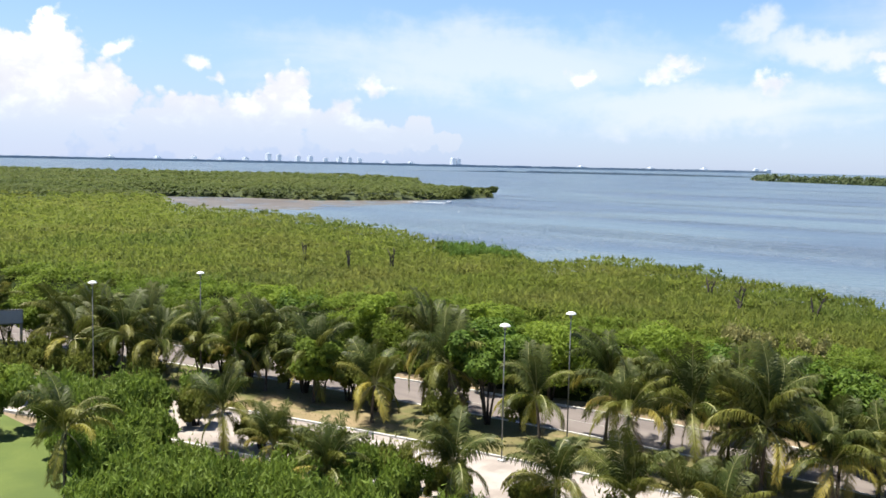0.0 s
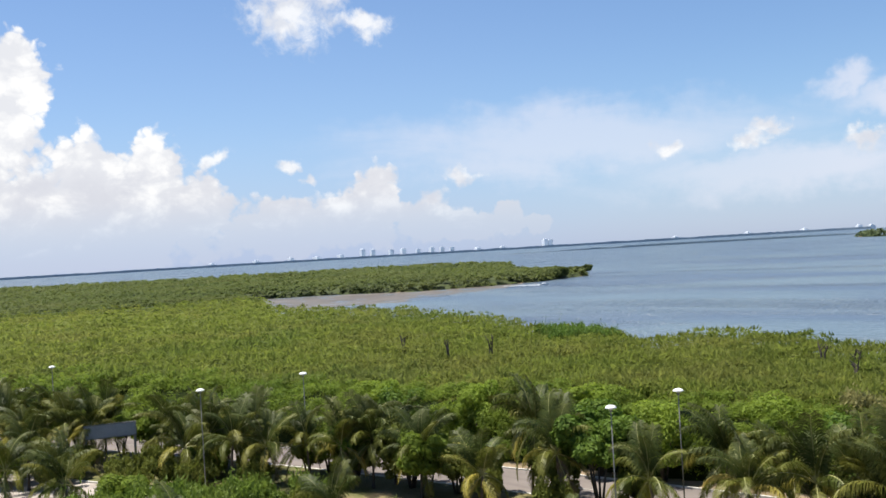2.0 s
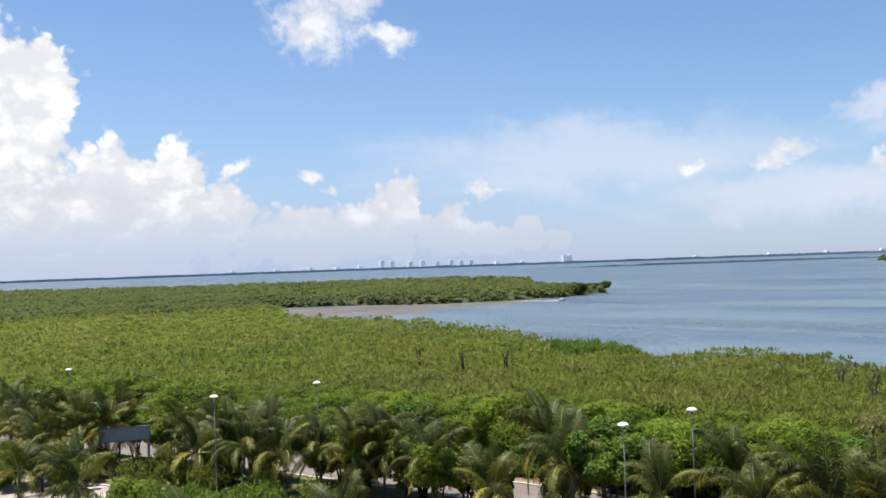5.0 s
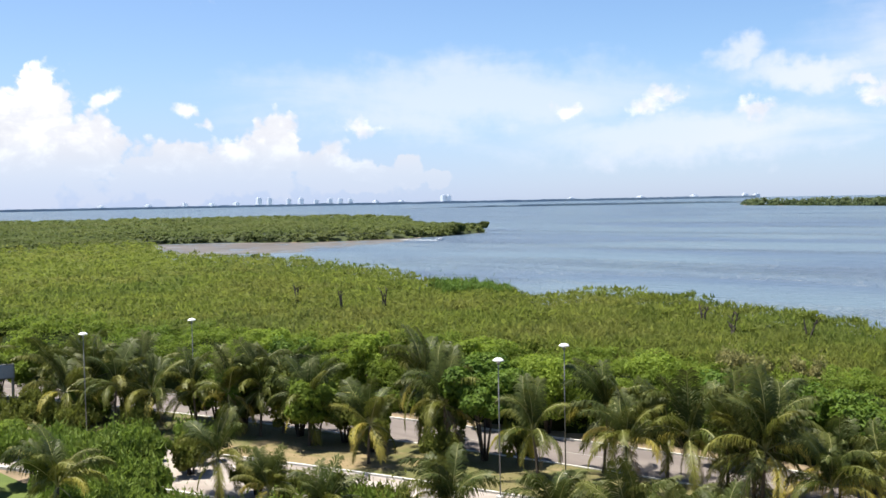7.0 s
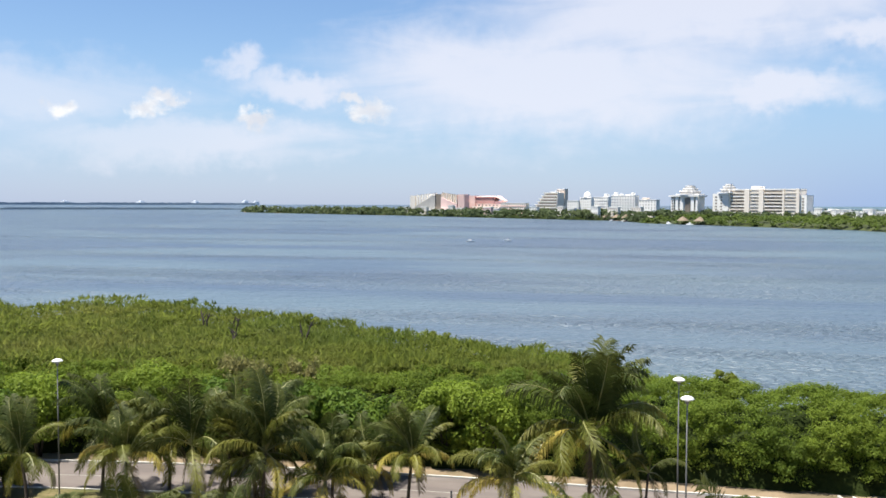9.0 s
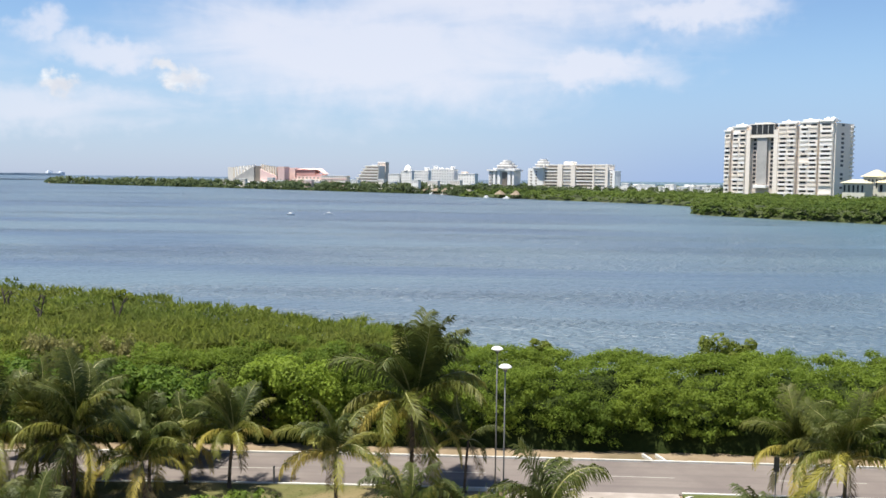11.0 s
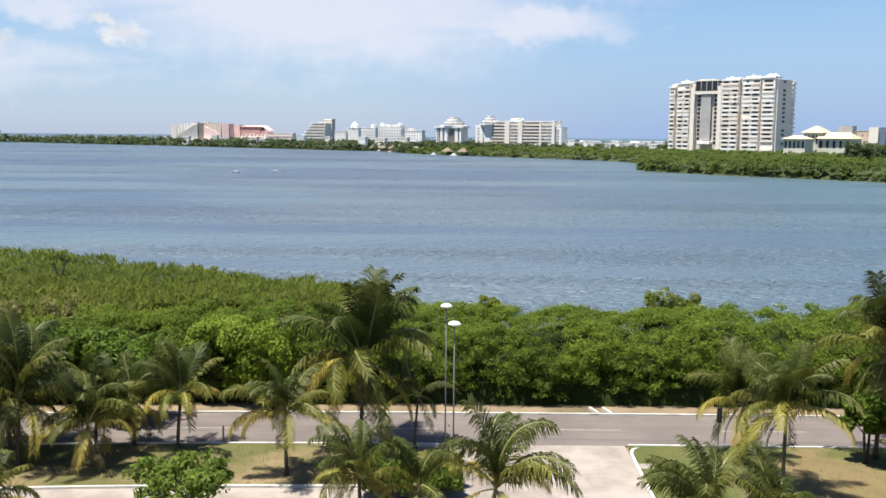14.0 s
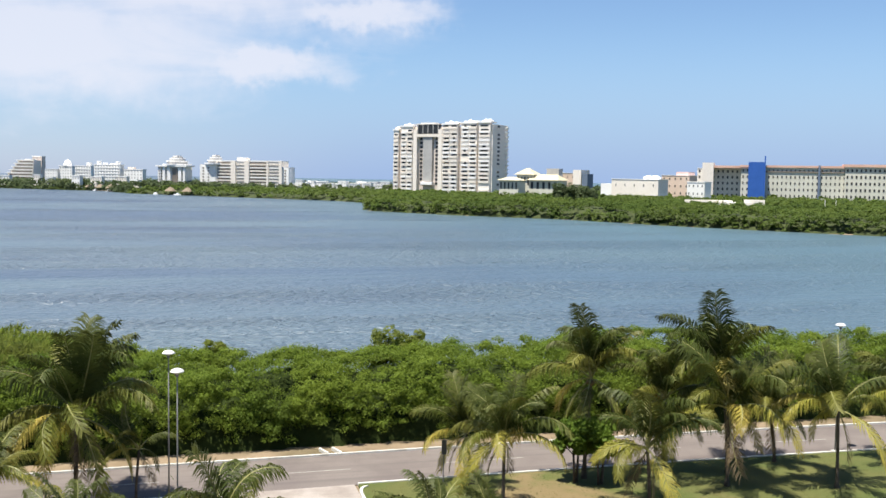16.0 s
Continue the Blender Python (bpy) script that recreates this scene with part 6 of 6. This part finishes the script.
# ---------------------------------------------------------------- far shore and city
def far_shore():
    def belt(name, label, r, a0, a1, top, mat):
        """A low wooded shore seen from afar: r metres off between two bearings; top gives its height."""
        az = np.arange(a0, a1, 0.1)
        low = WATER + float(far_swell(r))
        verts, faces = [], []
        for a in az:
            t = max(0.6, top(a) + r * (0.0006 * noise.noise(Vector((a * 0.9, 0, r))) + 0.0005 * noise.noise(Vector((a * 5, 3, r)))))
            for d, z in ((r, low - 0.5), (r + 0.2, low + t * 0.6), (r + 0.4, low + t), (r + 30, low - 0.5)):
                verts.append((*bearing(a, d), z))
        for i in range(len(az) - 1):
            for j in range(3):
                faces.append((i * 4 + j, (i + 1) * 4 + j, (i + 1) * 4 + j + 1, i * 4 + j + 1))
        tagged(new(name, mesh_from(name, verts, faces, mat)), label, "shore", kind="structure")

    belt("backdrop", "wooded shore of the mainland, distance haze painted in its blue", 4550, -92, -25.4, lambda a: 10.0, M["far_shore"])
    belt("backdrop", "low wooded point before the mainland shore, haze painted in its colour", 2350, -46, -25.4, lambda a: 4.6 * min(1.0, (a + 46) / 8) * min(1.0, 0.55 - (a + 25.4) / 10), M["far_point"])
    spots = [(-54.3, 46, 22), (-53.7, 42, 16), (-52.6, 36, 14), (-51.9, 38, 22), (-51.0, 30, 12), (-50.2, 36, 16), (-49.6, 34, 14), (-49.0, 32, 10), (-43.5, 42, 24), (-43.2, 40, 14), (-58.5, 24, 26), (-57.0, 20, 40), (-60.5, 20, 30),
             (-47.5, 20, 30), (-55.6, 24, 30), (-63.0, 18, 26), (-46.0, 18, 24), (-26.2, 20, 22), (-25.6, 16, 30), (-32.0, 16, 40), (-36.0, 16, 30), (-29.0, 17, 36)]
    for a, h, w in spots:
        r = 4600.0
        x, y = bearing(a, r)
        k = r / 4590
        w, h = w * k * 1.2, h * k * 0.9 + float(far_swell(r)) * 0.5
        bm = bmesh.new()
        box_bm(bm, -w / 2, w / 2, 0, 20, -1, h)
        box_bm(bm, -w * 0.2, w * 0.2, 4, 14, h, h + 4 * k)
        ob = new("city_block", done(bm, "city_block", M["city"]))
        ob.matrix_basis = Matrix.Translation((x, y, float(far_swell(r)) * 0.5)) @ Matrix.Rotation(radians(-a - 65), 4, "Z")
        tagged(ob, "distant high-rise on the mainland, paled by painted haze", "building", "city skyline")


far_shore()


# ---------------------------------------------------------------- boats
def motor_boat(az, dist, heading, wake):
    x, y = bearing(az, dist)
    thing = new("motor_boat")
    thing.matrix_basis = Matrix.Translation((x, y, WATER)) @ Matrix.Rotation(radians(heading), 4, "Z")
    thing.scale = (0.55, 0.55, 0.55)
    tagged(thing, "small white motor boat crossing the lagoon", "boat", "boats")
    verts, faces = [], []
    for i, (s, w, z) in enumerate(((-3.5, 1.1, 0.9), (-1.0, 1.25, 0.9), (1.6, 1.0, 1.05), (3.6, 0.05, 1.3))):
        verts += [(s, -w, z), (s, -w * 0.6, -0.2), (s, w * 0.6, -0.2), (s, w, z)]
        if i:
            k = (i - 1) * 4
            faces += [(k + j, k + 4 + j, k + 5 + j, k + 1 + j) for j in range(3)] + [(k + 3, k + 7, k + 4, k)]
    faces.append((0, 1, 2, 3))
    part("hull", mesh_from("hull", verts, faces, M["boat"]), thing)
    part("cabin", boxes("cabin", [(-1.6, 1.2, -0.8, 0.8, 0.9, 2.0)], M["boat"], 0.15), thing)
    if wake:
        rng = np.random.default_rng(3)
        verts, faces = [], []
        n = 40
        for i in range(n):
            s = -3.2 - wake * i / n
            w = 0.6 + 1.1 * i / n
            verts += [(s, -w * rng.uniform(0.5, 1.2), 0.03), (s, 0, 0.28 * (1 - i / n) + 0.06), (s, w * rng.uniform(0.5, 1.2), 0.03)]
            if i:
                k = (i - 1) * 3
                faces += [(k, k + 1, k + 4, k + 3), (k + 1, k + 2, k + 5, k + 4)]
        foam = new("foam_wake", mesh_from("foam_wake", verts, faces, M["foam"], True))
        foam.parent = thing
        tagged(foam, "white foam trailing behind the boat", kind="stuff")


motor_boat(-12.9, 470, 5, 0)
motor_boat(-10.7, 480, 185, 0)
motor_boat(-43.6, 462, 12, 46)
